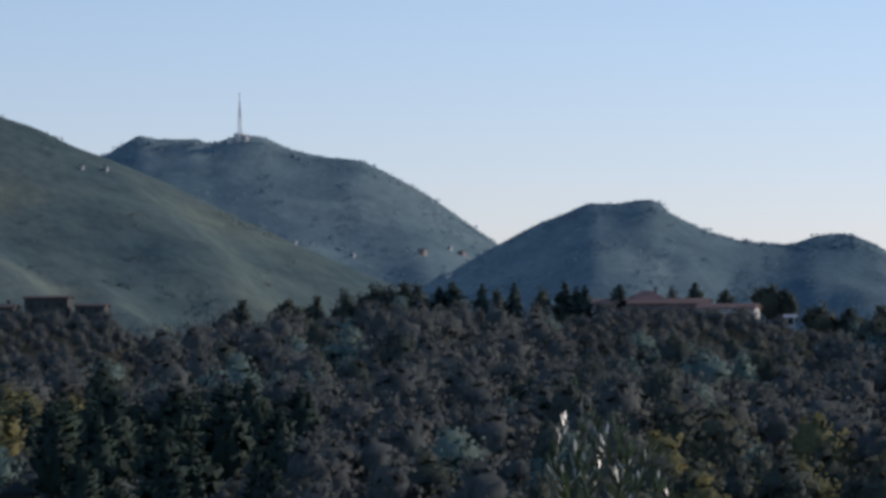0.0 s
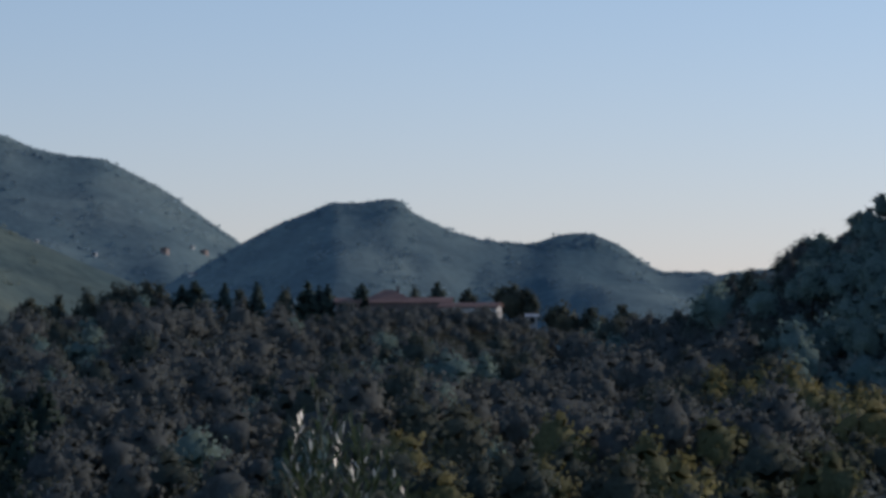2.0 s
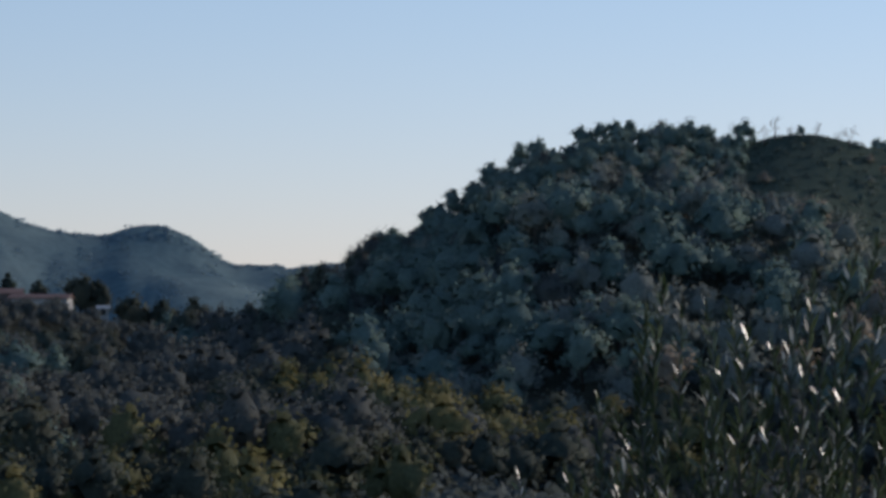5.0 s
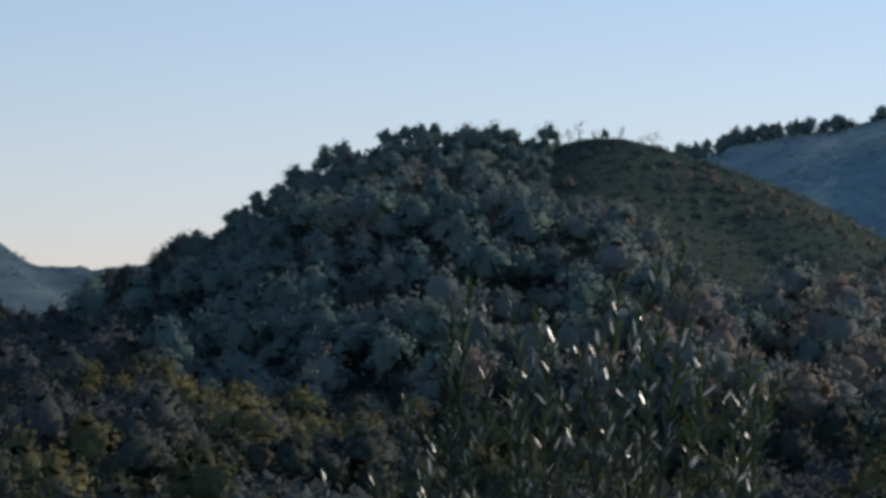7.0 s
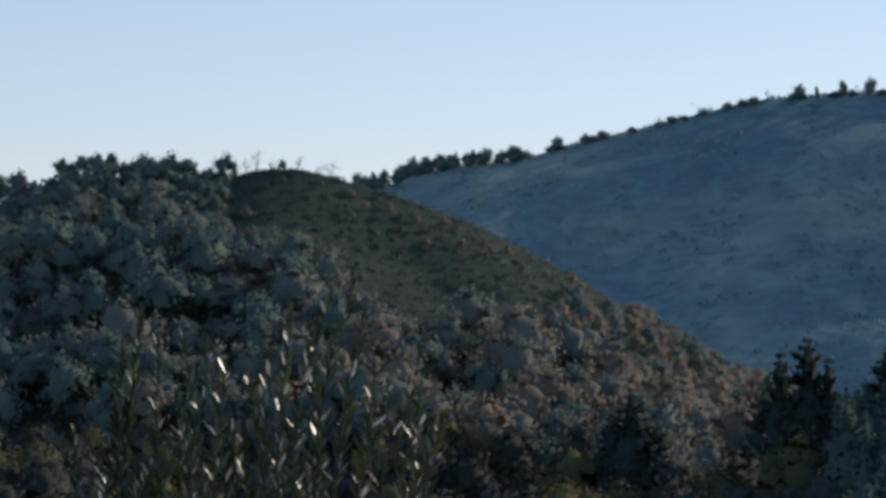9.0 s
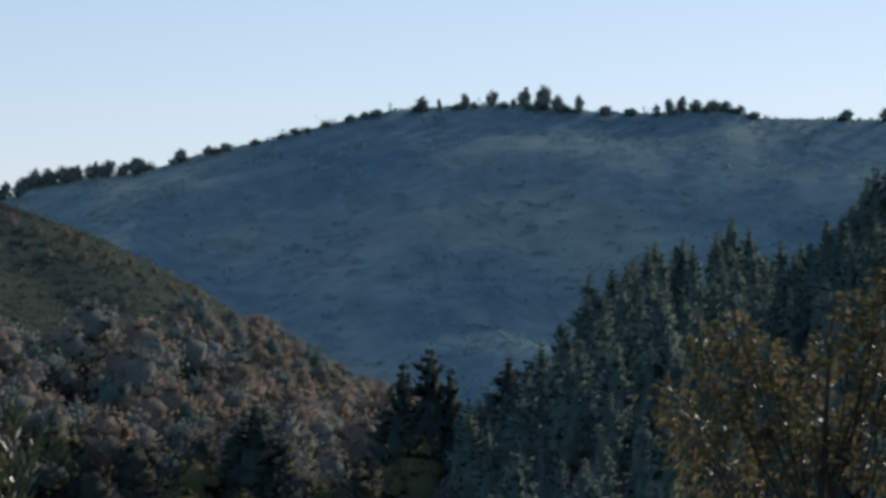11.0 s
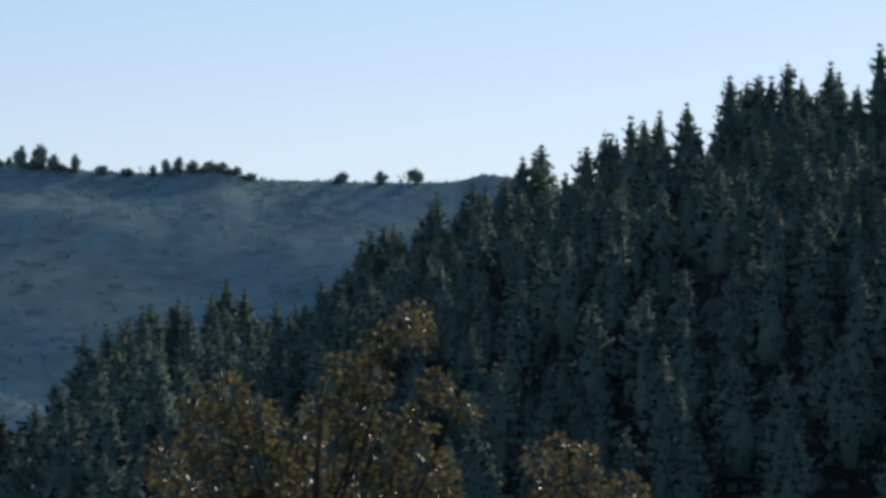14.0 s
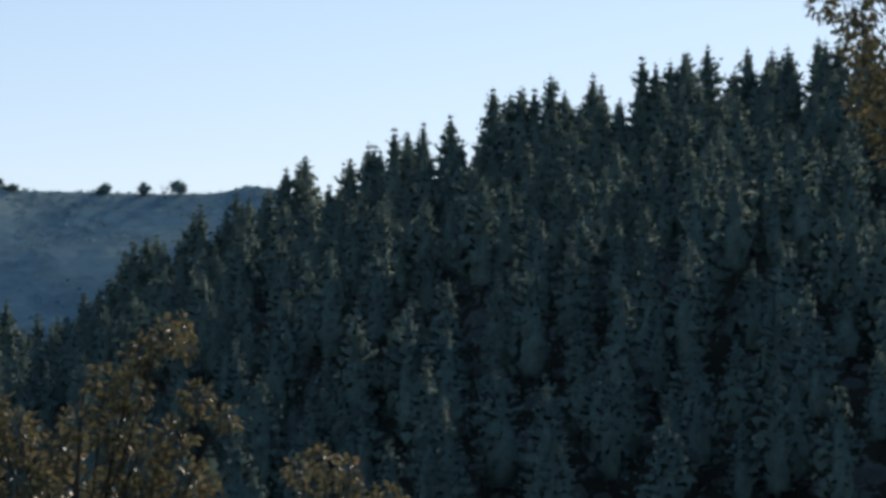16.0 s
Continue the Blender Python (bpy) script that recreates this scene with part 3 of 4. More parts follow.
scatter(lambda a, d: ("green", "pale", "rust", "pale")[int(rng.integers(4))], 14.9, 24, 653, 745, 6.5, 8, 0.14, 0.34, 0.15, where=lambda a, d: not fern_slope(a, d))
scatter("pine", 24.2, 44, 385, 575, 5.6, 13, 0.75, 1.15, where=lambda a, d: crest(PINE_SLOPE, a) > -0.4)
scatter("pine", 26.2, 44, 560, 572, 4.2, 8, 0.72, 1.18)
scatter("brown", 2.1, 4.0, 692, 788, 4.4, 10, 0.42, 0.62)
scatter("brown", 4.0, 4.75, 752, 784, 3.2, 7, 0.5, 0.66)
scatter("brown", 4.0, 4.45, 692, 782, 4.4, 10, 0.34, 0.5)
scatter("brown", 4.45, 5.6, 692, 780, 4.2, 9, 0.32, 0.48)
scatter("pine", 26.2, 44, 552, 570, 3.4, 8, 0.3, 0.5)
scatter("brown", -8.2, -4.7, 674, 738, 4.4, 9, 0.34, 0.52)
scatter("brown", -8.2, -4.7, 740, 764, 3.8, 8, 0.5, 0.72)
scatter("green", 9.4, 15.1, 738, 764, 3.2, 9, 0.42, 0.72)
scatter("brown", -4.8, 2.2, 784, 802, 4.4, 9, 0.45, 0.7)
scatter("rust", 17.0, 21, 738, 756, 5, 9, 0.2, 0.4)
scatter("brown", 20, 27, 400, 470, 6, 12, 0.5, 0.9)

PENDING.sort(key=lambda p: p[1])
singles, rest, masters = {}, {}, {}
for kind, d, az, s, turn in PENDING:
    kits, bark, leaf, name, label, group = SPECIES[kind]
    k = int(rng.integers(len(kits)))
    if singles.get(kind, 0) < {"pine": 220, "yellow": 260}.get(kind, 150):
        singles[kind] = singles.get(kind, 0) + 1
        x, y, z = spot(az, d)
        m = Matrix.LocRotScale((x, y, z), Euler((0, 0, turn)), None)
        if (kind, k) not in masters:
            masters[kind, k] = make_tree(name, kits[k], bark, leaf, label, "tree", group)
            ob = masters[kind, k]
            ob.matrix_basis = m
        else:
            ob = copy_thing(masters[kind, k], m)
        ob.scale = (s, s, s * rng.uniform(0.9, 1.15))
    else:
        rest.setdefault(kind, []).append((k, az, d, s, turn))


def placed(kit, az, d, s, turn, sink=0.2):
    x, y, z = spot(az, d, sink)
    c, w = math.cos(turn) * s, math.sin(turn) * s
    v, f = kit
    cols = [v[:, 0] * c - v[:, 1] * w + x, v[:, 0] * w + v[:, 1] * c + y, v[:, 2] * s + z]
    if v.shape[1] == 6:
        c, w = math.cos(turn), math.sin(turn)
        cols += [v[:, 3] * c - v[:, 4] * w, v[:, 3] * w + v[:, 4] * c, v[:, 5]]
    return np.stack(cols, -1), f


for kind, rows in rest.items():
    kits, bark, leaf, name, label, group = SPECIES[kind]
    stems = [(k[0][0][:15], k[0][1][:10]) if kind in ("pine", "fir") else (k[0][0][:20], k[0][1][:15]) for k in kits]
    wood = joined([placed(stems[k], a, d, s, w) for k, a, d, s, w in rows])
    crown = joined([placed(kits[k][1], a, d, s, w) for k, a, d, s, w in rows])
    v, f = joined([wood, crown])
    slots = np.concatenate([np.zeros(len(wood[1])), np.ones(len(crown[1]))])
    tagged(new(name.replace("_tree", "_wood"), mesh_of(name, v, f, [bark, leaf], slots, smooth=True)), "dense wood of " + label.split(" with ")[0] + "s on the far slope", "forest", kind="stuff")


# ---- scrub and small woods on the far hills ----
def clump(width, height, n, leaf, solid_=False, even=0.7):
    """A bush or low tree top: a knobbly dome with leaf clusters on it; open tufts if it is not solid."""
    d = rng.normal(size=(n, 3))
    d /= np.linalg.norm(d, axis=1)[:, None]
    d[:, 2] = np.abs(d[:, 2])
    tufts = leaves(d * [width * 0.5, width * 0.5, height * 0.9] * rng.uniform(0.8, 1.05, (n, 1)), leaf, d * 2)
    if not solid_:
        return softened(tufts, np.array([0, 0, -height]), 0.1, 2.0)
    dome = lump(np.zeros(3), np.array([width * 0.34, width * 0.34, height * 0.6]))
    return softened(joined([tufts, dome]), np.array([0, 0, -0.5 * height]), 0.3, even)


SLOPE_R = np.gradient(GRID, axis=1) / np.gradient(RADII)[None, :]
SLOPE_A = np.gradient(GRID, axis=0) / (np.radians(np.gradient(AZ))[:, None] * RADII[None, :])


def cover(name, label, mat, az0, az1, r0, r1, across, along, width, height, n, leaf, keep=None, s0=0.6, s1=1.5, solid_=False, even=0.7):
    """Low growth over a sector of the land, its normals leaning with the slope that it grows on."""
    kits = [clump(width, height, n, leaf, solid_, even) for _ in range(8)]
    out = []
    r = r0
    while r < r1:
        step = math.degrees(across / r)
        for az in np.arange(az0, az1, step):
            a, d = az + rng.normal(0, 0.35) * step, r + rng.uniform(-0.5, 0.5) * along
            if keep is None or keep(a, d):
                v, f = placed(kits[rng.integers(8)], a, d, rng.uniform(s0, s1), rng.uniform(0, 6.28), 0.3)
                p, q = min(np.searchsorted(AZ, a), len(AZ) - 1), min(np.searchsorted(RADII, d), len(RADII) - 1)
                gr, gt, c, s = SLOPE_R[p, q], SLOPE_A[p, q], math.cos(radians(a)), math.sin(radians(a))
                v[:, 3:] -= np.array([gr * s + gt * c, gr * c - gt * s, 0.0]) * v[:, 5:6].clip(0.3, 1)
                v[:, 3:] /= np.linalg.norm(v[:, 3:], axis=1)[:, None]
                out.append((v, f))
        r += along
    v, f = joined(out)
    tagged(new(name, mesh_of(name, v, f, [mat], smooth=True)), label, "forest", kind="stuff")


def on_slope(az, el, r0, r1):
    """The distance at which the ground first rises to an elevation, between two distances."""
    for r in np.arange(r0, r1, 4.0):
        if math.degrees(math.atan2(float(ground_z(az, r)), r)) >= el:
            return float(r)
    return float(r1)


# clearings in the scrub: azimuth, distance, half widths in degrees and metres
VILLAGE = [(-0.31, 1.46, 10, 6.5, 1), (0.29, 1.45, 9, 5.0, 1), (0.11, 1.11, 12, 2.6, 0), (-1.38, 1.42, 9, 5, 0), (-2.26, 1.63, 6, 3, 0), (0.11, 1.52, 5, 4, 0)]
COTTAGES = [(-0.82, 0.91, 4.5), (-5.51, 2.75, 3.0), (-5.15, 2.73, 4.5)]
CLEAR = [(v[0], on_slope(v[0], v[1], 2050, 3400), 0.14, 70) for v in VILLAGE] + [(v[0], on_slope(v[0], v[1], 1150, 1990), 0.1, 40) for v in COTTAGES] + [(-3.13, 3490, 0.16, 60)]


def overgrown(a, d):
    return not any(abs(a - ca) < wa and -wd < d - cd < 12 for ca, cd, wa, wd in CLEAR)


cover("hillside_scrub", "scrub covering the long hillside, grey-green with painted haze", HAZED_SCRUB_LEFT, -8, 1, 1530, 2005, 5.5, 8, 7, 1.2, 9, 1.2,
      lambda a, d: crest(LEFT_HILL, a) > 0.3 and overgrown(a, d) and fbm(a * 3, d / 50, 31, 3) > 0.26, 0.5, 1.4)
cover("mast_hill_scrub", "oak scrub on the hill under the mast, blued with painted haze", HAZED_SCRUB_FAR, -8, 1.8, 2800, 3505, 8, 11, 10, 1.3, 9, 1.8, lambda a, d: overgrown(a, d) and (fbm(a * 4, d / 70, 32, 3) > 0.1 or d > 3470), 0.5, 1.4)
cover("twin_hill_wood", "oak wood on the twin-topped hill, blued with painted haze", HAZED_SCRUB_FAR, -0.8, 10.2, 2300, 2705, 6.5, 8, 8, 1.2, 9, 1.5, lambda a, d: overgrown(a, d) and (fbm(a * 4, d / 60, 33, 3) > 0.1 or d > 2680), 0.5, 1.4)
cover("long_hill_coppice", "bare coppice and scrub on the long hill, blued with painted haze", HAZED_SCRUB_LONG, 15.5, 35, 1250, 1655, 4.4, 6.5, 6, 1.3, 9, 1.1, lambda a, d: fbm(a * 2.5, d / 45, 34, 3) > -0.08 or d > 1635, 0.4, 1.4)
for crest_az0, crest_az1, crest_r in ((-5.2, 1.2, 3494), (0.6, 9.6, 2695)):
    cover("crest_thicket", "low dark trees and bushes along a far hill's crest", HAZED_SCRUB_FAR, crest_az0, crest_az1, crest_r - 14, crest_r, crest_r / 330, 7, 7.5 * crest_r / 2700, 3.0 * crest_r / 2700, 14, 1.1,
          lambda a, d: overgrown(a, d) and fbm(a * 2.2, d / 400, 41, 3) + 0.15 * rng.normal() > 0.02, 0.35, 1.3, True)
cover("fern_slope", "low ferns and heath on the open shoulder of the hill", FERN, 14.4, 24, 573, 765, 2.2, 2.9, 2.8, 0.7, 12, 0.45,
      lambda a, d: not fern_slope(a, d))
cover("undergrowth", "brown-green undergrowth between the trees of the wood", UNDERGROWTH, -8, 24, 375, 800, 4.6, 8.5, 5.8, 3.2, 22, 1.0,
      lambda a, d: fern_slope(a, d) and (a < 9.5 or d < 766) and not (1.9 < a < 5.8 and d > 690) and not (a < -4.5 and d > 665), 0.6, 1.3, True)
cover("plantation_undergrowth", "low brown-green growth under the pines", UNDERGROWTH, 24, 44, 385, 580, 4.5, 7.5, 5, 2.2, 8, 0.8,
      lambda a, d: crest(PINE_SLOPE, a) > -0.4, 0.6, 1.5, True)
cover("heath_bushes", "low rounded heath bushes on the open shoulder of the hill", FERN, 15, 24, 587, 760, 5, 6, 3.2, 1.5, 14, 0.6,
      lambda a, d: not fern_slope(a, d) and rng.uniform() < 0.8, 0.3, 1.3, True)


def stand_tree(name, kit, bark, leaf, az, r, height, width, base_h, base_w, label, group, sink=0.15):
    """One tree built from a kit, scaled to its own height and width."""
    thing = make_tree(name, kit, bark, leaf, label, "tree", group)
    thing.location = spot(az, r, sink)
    thing.rotation_euler = (0, 0, rng.uniform(0, 6.28))
    thing.scale = (width / base_w, width / base_w, height / base_h)
    return thing


# ---- single trees on the skylines ----
RIDGE_TREES = [
    (23.35, 5.0, 3.0, 'b'), (23.85, 4.7, 6.2, 'o'), (24.11, 3.5, 2.0, 'o'), (24.51, 4.5, 5.5, 'o'), (24.71, 4.2, 2.5, 'b'), (24.93, 5.7, 5.0, 'o'),
    (25.25, 3.0, 3.0, 'o'), (25.43, 6.7, 7.0, 'o'), (25.71, 7.5, 7.0, 'o'), (25.92, 5.0, 6.2, 'o'), (26.25, 5.5, 4.5, 'o'), (26.68, 3.0, 4.0, 'o'),
    (27.28, 3.7, 3.5, 'b'), (27.44, 3.7, 4.0, 'o'), (27.64, 5.0, 4.5, 'o'), (27.83, 5.0, 5.0, 'o'), (28.05, 3.7, 6.2, 'o'), (28.31, 4.0, 5.5, 'o'),
    (28.50, 3.7, 5.5, 'o'), (28.72, 3.0, 4.5, 'o'), (30.33, 3.5, 6.0, 'o')]
RIDGE_TREES += [
    (30.93, 4.0, 6.0, 'o'), (31.25, 4.7, 4.5, 'b'), (31.45, 5.2, 6.0, 'o'), (20.83, 3.0, 4.5, 'o'), (20.57, 3.0, 4.5, 'o'), (20.15, 4.2, 5.5, 'o'),
    (19.53, 4.7, 8.7, 'o'), (19.75, 3.5, 5.5, 'b'), (19.06, 5.7, 5.5, 'o'), (18.86, 5.7, 3.5, 'o'), (18.60, 5.0, 3.5, 'o'), (18.36, 5.2, 6.2, 'o'),
    (18.15, 5.2, 7.0, 'o'), (17.95, 5.7, 5.5, 'o'), (17.76, 5.5, 5.0, 'o'), (17.50, 6.2, 5.5, 'o'), (17.33, 5.7, 4.0, 'o'), (17.11, 6.0, 7.0, 'o'),
    (21.74, 3.0, 5.5, 'b'), (21.96, 3.0, 6.5, 'b'), (22.39, 3.7, 11.2, 'b')]


def ragged(height, width):
    """An old field tree: a dense uneven crown that reaches near the ground, on a forked trunk."""
    wood = [tube([(0, 0, -0.8), (0.1, 0, height * 0.3), (0, 0.1, height * 0.7)], [height * 0.035, height * 0.025, height * 0.008])]
    crown = [lump(np.array([0, 0, height * 0.46]), np.array([width * 0.32, width * 0.32, height * 0.34]), 0.22)]
    for k in range(10):
        th, q = 2.4 * k + rng.normal(0, 0.5), width * 0.5 * (0.05 if k == 9 else rng.uniform(0.25, 0.7))
        rad = rng.uniform(0.15, 0.24) * min(width, height)
        c = np.array([q * math.cos(th), q * math.sin(th), (rng.uniform(0.16, 0.36) if k < 4 else (0.86 - 0.62 * (2 * q / width) ** 1.6) * rng.uniform(0.88, 1.0)) * height])
        if k % 2 == 0:
            wood.append(tube([(0.06, 0, height * 0.25), tuple(c * [0.5, 0.5, 0.6] + [0, 0, height * 0.12]), tuple(c)], [height * 0.014, height * 0.008, height * 0.003], 4))
        crown.append(lump(c, np.array([rad, rad, rad * 0.85]) * 0.62))
        d = rng.normal(size=(50, 3))
        d /= np.linalg.norm(d, axis=1)[:, None]
        crown.append(leaves(c + d * [rad, rad, rad * 0.9] * rng.uniform(0.6, 1.3, (50, 1)), 0.5, d))
    return softened(joined(wood), np.array([0, 0, height * 0.3]), 1.0), softened(joined(crown), np.array([0, 0, height * 0.5]), 0.2, 0.4)


RAGGED = [ragged(6.5, w) for w in (5.0, 6.0, 7.0, 5.5, 6.5, 8.0)]
RIDGE_TREES += [(a + rng.normal(0, 0.05), rng.uniform(3.2, 5.2), rng.uniform(4, 7), 'o') for a in np.arange(17.0, 19.7, 0.17)]
RIDGE_TREES += [(a + rng.normal(0, 0.1), rng.uniform(1.2, 2.6), rng.uniform(3, 7), 'o') for a in np.arange(19.7, 29, 0.3)]
CEDAR = [pine(6, 3.0, 14, 0.5, 0.0) for _ in range(3)]
BARE = [slab_bare(6, 5) for _ in range(4)]
for k, (az, h, w, sort) in enumerate(RIDGE_TREES):
    if sort == 'o':
        wide = rng.uniform(1.1, 1.4)
        stand_tree("ridge_oak", RAGGED[k % 6], BARK, HAZED_LEAF_SKYLINE, az, 1646, h * 1.32 + 0.6, w * wide, 6.0, 6.0,
                   "oak tree standing on the hill's skyline, paled with painted haze" if h > 2.2 else "low bush on the hill's skyline, paled with painted haze", "trees on the long skyline", 0.35)
    else:
        stand_tree("bare_ridge_tree", BARE[k % 4], PALE_BARK, HAZED_LEAF_BROWN, az, 1646, h * 1.1 + 0.5, w, 6, 5, "leafless tree on the hill's skyline", "bare trees on the skyline", 0.5)
for k, (az, h, w, sort) in enumerate([(16.17, 2.3, 1.6, 'b'), (15.93, 2.4, 1.6, 'o'), (15.78, 2.1, 1.6, 'b'), (15.56, 3.0, 2.1, 'b'), (15.39, 2.5, 1.8, 'b'), (15.22, 1.4, 1.6, 'o'), (16.68, 3.0, 2.3, 'b'), (16.51, 1.5, 1.6, 'b')]):
    if sort == 'o':
        stand_tree("hilltop_bush", BROAD[k % 5], BARK, HAZED_LEAF_GREEN, az, 757, h * 1.3, w * 1.2, 8, 6.6, "small dark bush on the open hilltop", "bushes on the hilltop", 0.1)
    else:
        stand_tree("bare_sapling", BARE[k % 4], PALE_BARK, HAZED_LEAF_BROWN, az, 757, h * 1.45, w * 1.3, 6, 5, "slender leafless sapling on the open hilltop", "saplings on the hilltop", 0.1)

# conifers and crowns round the villa on the wooded ridge
for k, (az, el, w) in enumerate([(0.14, 1.02, 5.1), (0.60, 1.01, 2.9), (1.09, 1.01, 2.6), (1.87, 1.01, 3.9), (2.17, 0.99, 2.4), (2.70, 1.0, 2.6), (3.85, 1.01, 3.2), (2.04, 0.97, 2.1), (-0.05, 0.97, 3.0)]):
    stand_tree("cypress_tree", CEDAR[k % 3], BARK, CYPRESS, az, 806, 806 * math.tan(radians(el)) - float(ground_z(az, 806)) + 0.2, w * 1.75, 6, 3.0, "dark pointed cypress beside the villa on the ridge", "conifers round the villa")
for k, (az, el, w) in enumerate([(4.32, 0.94, 4.6), (5.05, 0.95, 5.3), (5.27, 0.85, 4.1), (-0.38, 0.97, 5.2), (-0.81, 0.92, 5.6), (-1.25, 0.86, 5.2), (-2.37, 0.80, 8.2), (-3.10, 0.74, 7.4), (-1.05, 0.95, 8.5), (-0.55, 0.99, 7.5), (-1.5, 0.86, 6), (4.95, 1.0, 6.5), (5.2, 0.95, 6.0), (-1.95, 0.8, 6), (1.5, 0.9, 5), (0.85, 0.88, 5), (3.5, 0.93, 3), (5.75, 0.72, 7), (6.2, 0.66, 8), (6.7, 0.64, 8)]):
    stand_tree("ridge_top_oak", RAGGED[k % 6], BARK, LEAF_DARK, az, 806, 806 * math.tan(radians(el)) - float(ground_z(az, 806)) + 0.3, w * 1.1, 6.0, 6.0, "round dark oak crown on the ridge top", "oaks on the ridge top")
for az, el, h, w in [(23.56, 0.48, 15, 6.6), (23.99, 0.70, 16, 7), (24.29, 0.35, 14, 6), (21.31, -0.08, 12, 7.6), (25.19, 0.53, 14, 6.4), (25.49, 0.48, 14, 6.4), (21.0, -0.5, 10, 5.5), (21.7, -0.6, 10, 5.5)]:
    r = 400.0
    while r < 560 and float(ground_z(az, r)) + h < r * math.tan(radians(el)) - 0.4:
        r += 3
    z = float(ground_z(az, r))
    stand_tree("valley_pine", PINES[int(az * 7) % 8], BARK, CYPRESS, az, r, max(6, r * math.tan(radians(el)) - z), w * 1.45, 14, 5.6, "tall dark pine standing apart in the valley", "pines in the valley")

for az, el, h, w in [(-6.62, -0.40, 11, 8.5), (-6.9, -0.75, 10, 8)]:
    r = 400.0
    while r < 640 and float(ground_z(az, r)) + h < r * math.tan(radians(el)):
        r += 3
    stand_tree("turning_valley_oak", BROAD[int(az * -7) % 6], BARK, LEAF_YELLOW, az, r, max(6, r * math.tan(radians(el)) - float(ground_z(az, r))), w, 8.4, 7.4, "yellow-green autumn oak among dark firs", "yellowing valley oaks")

# ---- buildings ----
PLASTER = plain("white_plaster", (0.62, 0.60, 0.56), (0.78, 0.76, 0.72), 1.5, 0.9)
PINK_PLASTER = plain("pink_plaster", (0.48, 0.36, 0.31), (0.62, 0.48, 0.42), 1.5, 0.9)
DARK_PLASTER = plain("weathered_plaster", (0.075, 0.075, 0.072), (0.13, 0.125, 0.115), 1.2, 0.9)
# Pink plaster with the villa walls' shade put into its darker colour
VILLA_SHADED_PLASTER = plain("shaded_pink_plaster", (0.195, 0.150, 0.135), (0.330, 0.255, 0.225), 1.2, 0.9)
ROOF_TILE = plain("roof_tile", (0.240, 0.143, 0.120), (0.405, 0.240, 0.195), 2.5, 0.85)
OLD_TILE = plain("old_roof_tile", (0.10, 0.08, 0.07), (0.17, 0.13, 0.11), 2.5, 0.9)
PALE_ROOF = plain("pale_sheet_roof", (0.50, 0.49, 0.48), (0.66, 0.65, 0.63), 1.0, 0.5)
GLASS = plain("window_glass", (0.02, 0.025, 0.03), (0.05, 0.06, 0.07), 1.0, 0.1, 0.5)
SHUTTER = plain("shutter_paint", (0.07, 0.10, 0.08), (0.11, 0.14, 0.11), 4.0, 0.7)


def solid(bm, x0, x1, y0, y1, z0, z1):
    vs = [bm.verts.new(p) for p in ((x0, y0, z0), (x1, y0, z0), (x1, y1, z0), (x0, y1, z0), (x0, y0, z1), (x1, y0, z1), (x1, y1, z1), (x0, y1, z1))]
    for q in ((3, 2, 1, 0), (4, 5, 6, 7), (0, 1, 5, 4), (1, 2, 6, 5), (2, 3, 7, 6), (3, 0, 4, 7)):
        bm.faces.new([vs[i] for i in q])


def part_bm(name, bm, mat, parent, label=""):
    me = bpy.data.meshes.new(name)
    bm.to_mesh(me)
    bm.free()
    me.materials.append(mat)
    return part(name, me, parent, label)


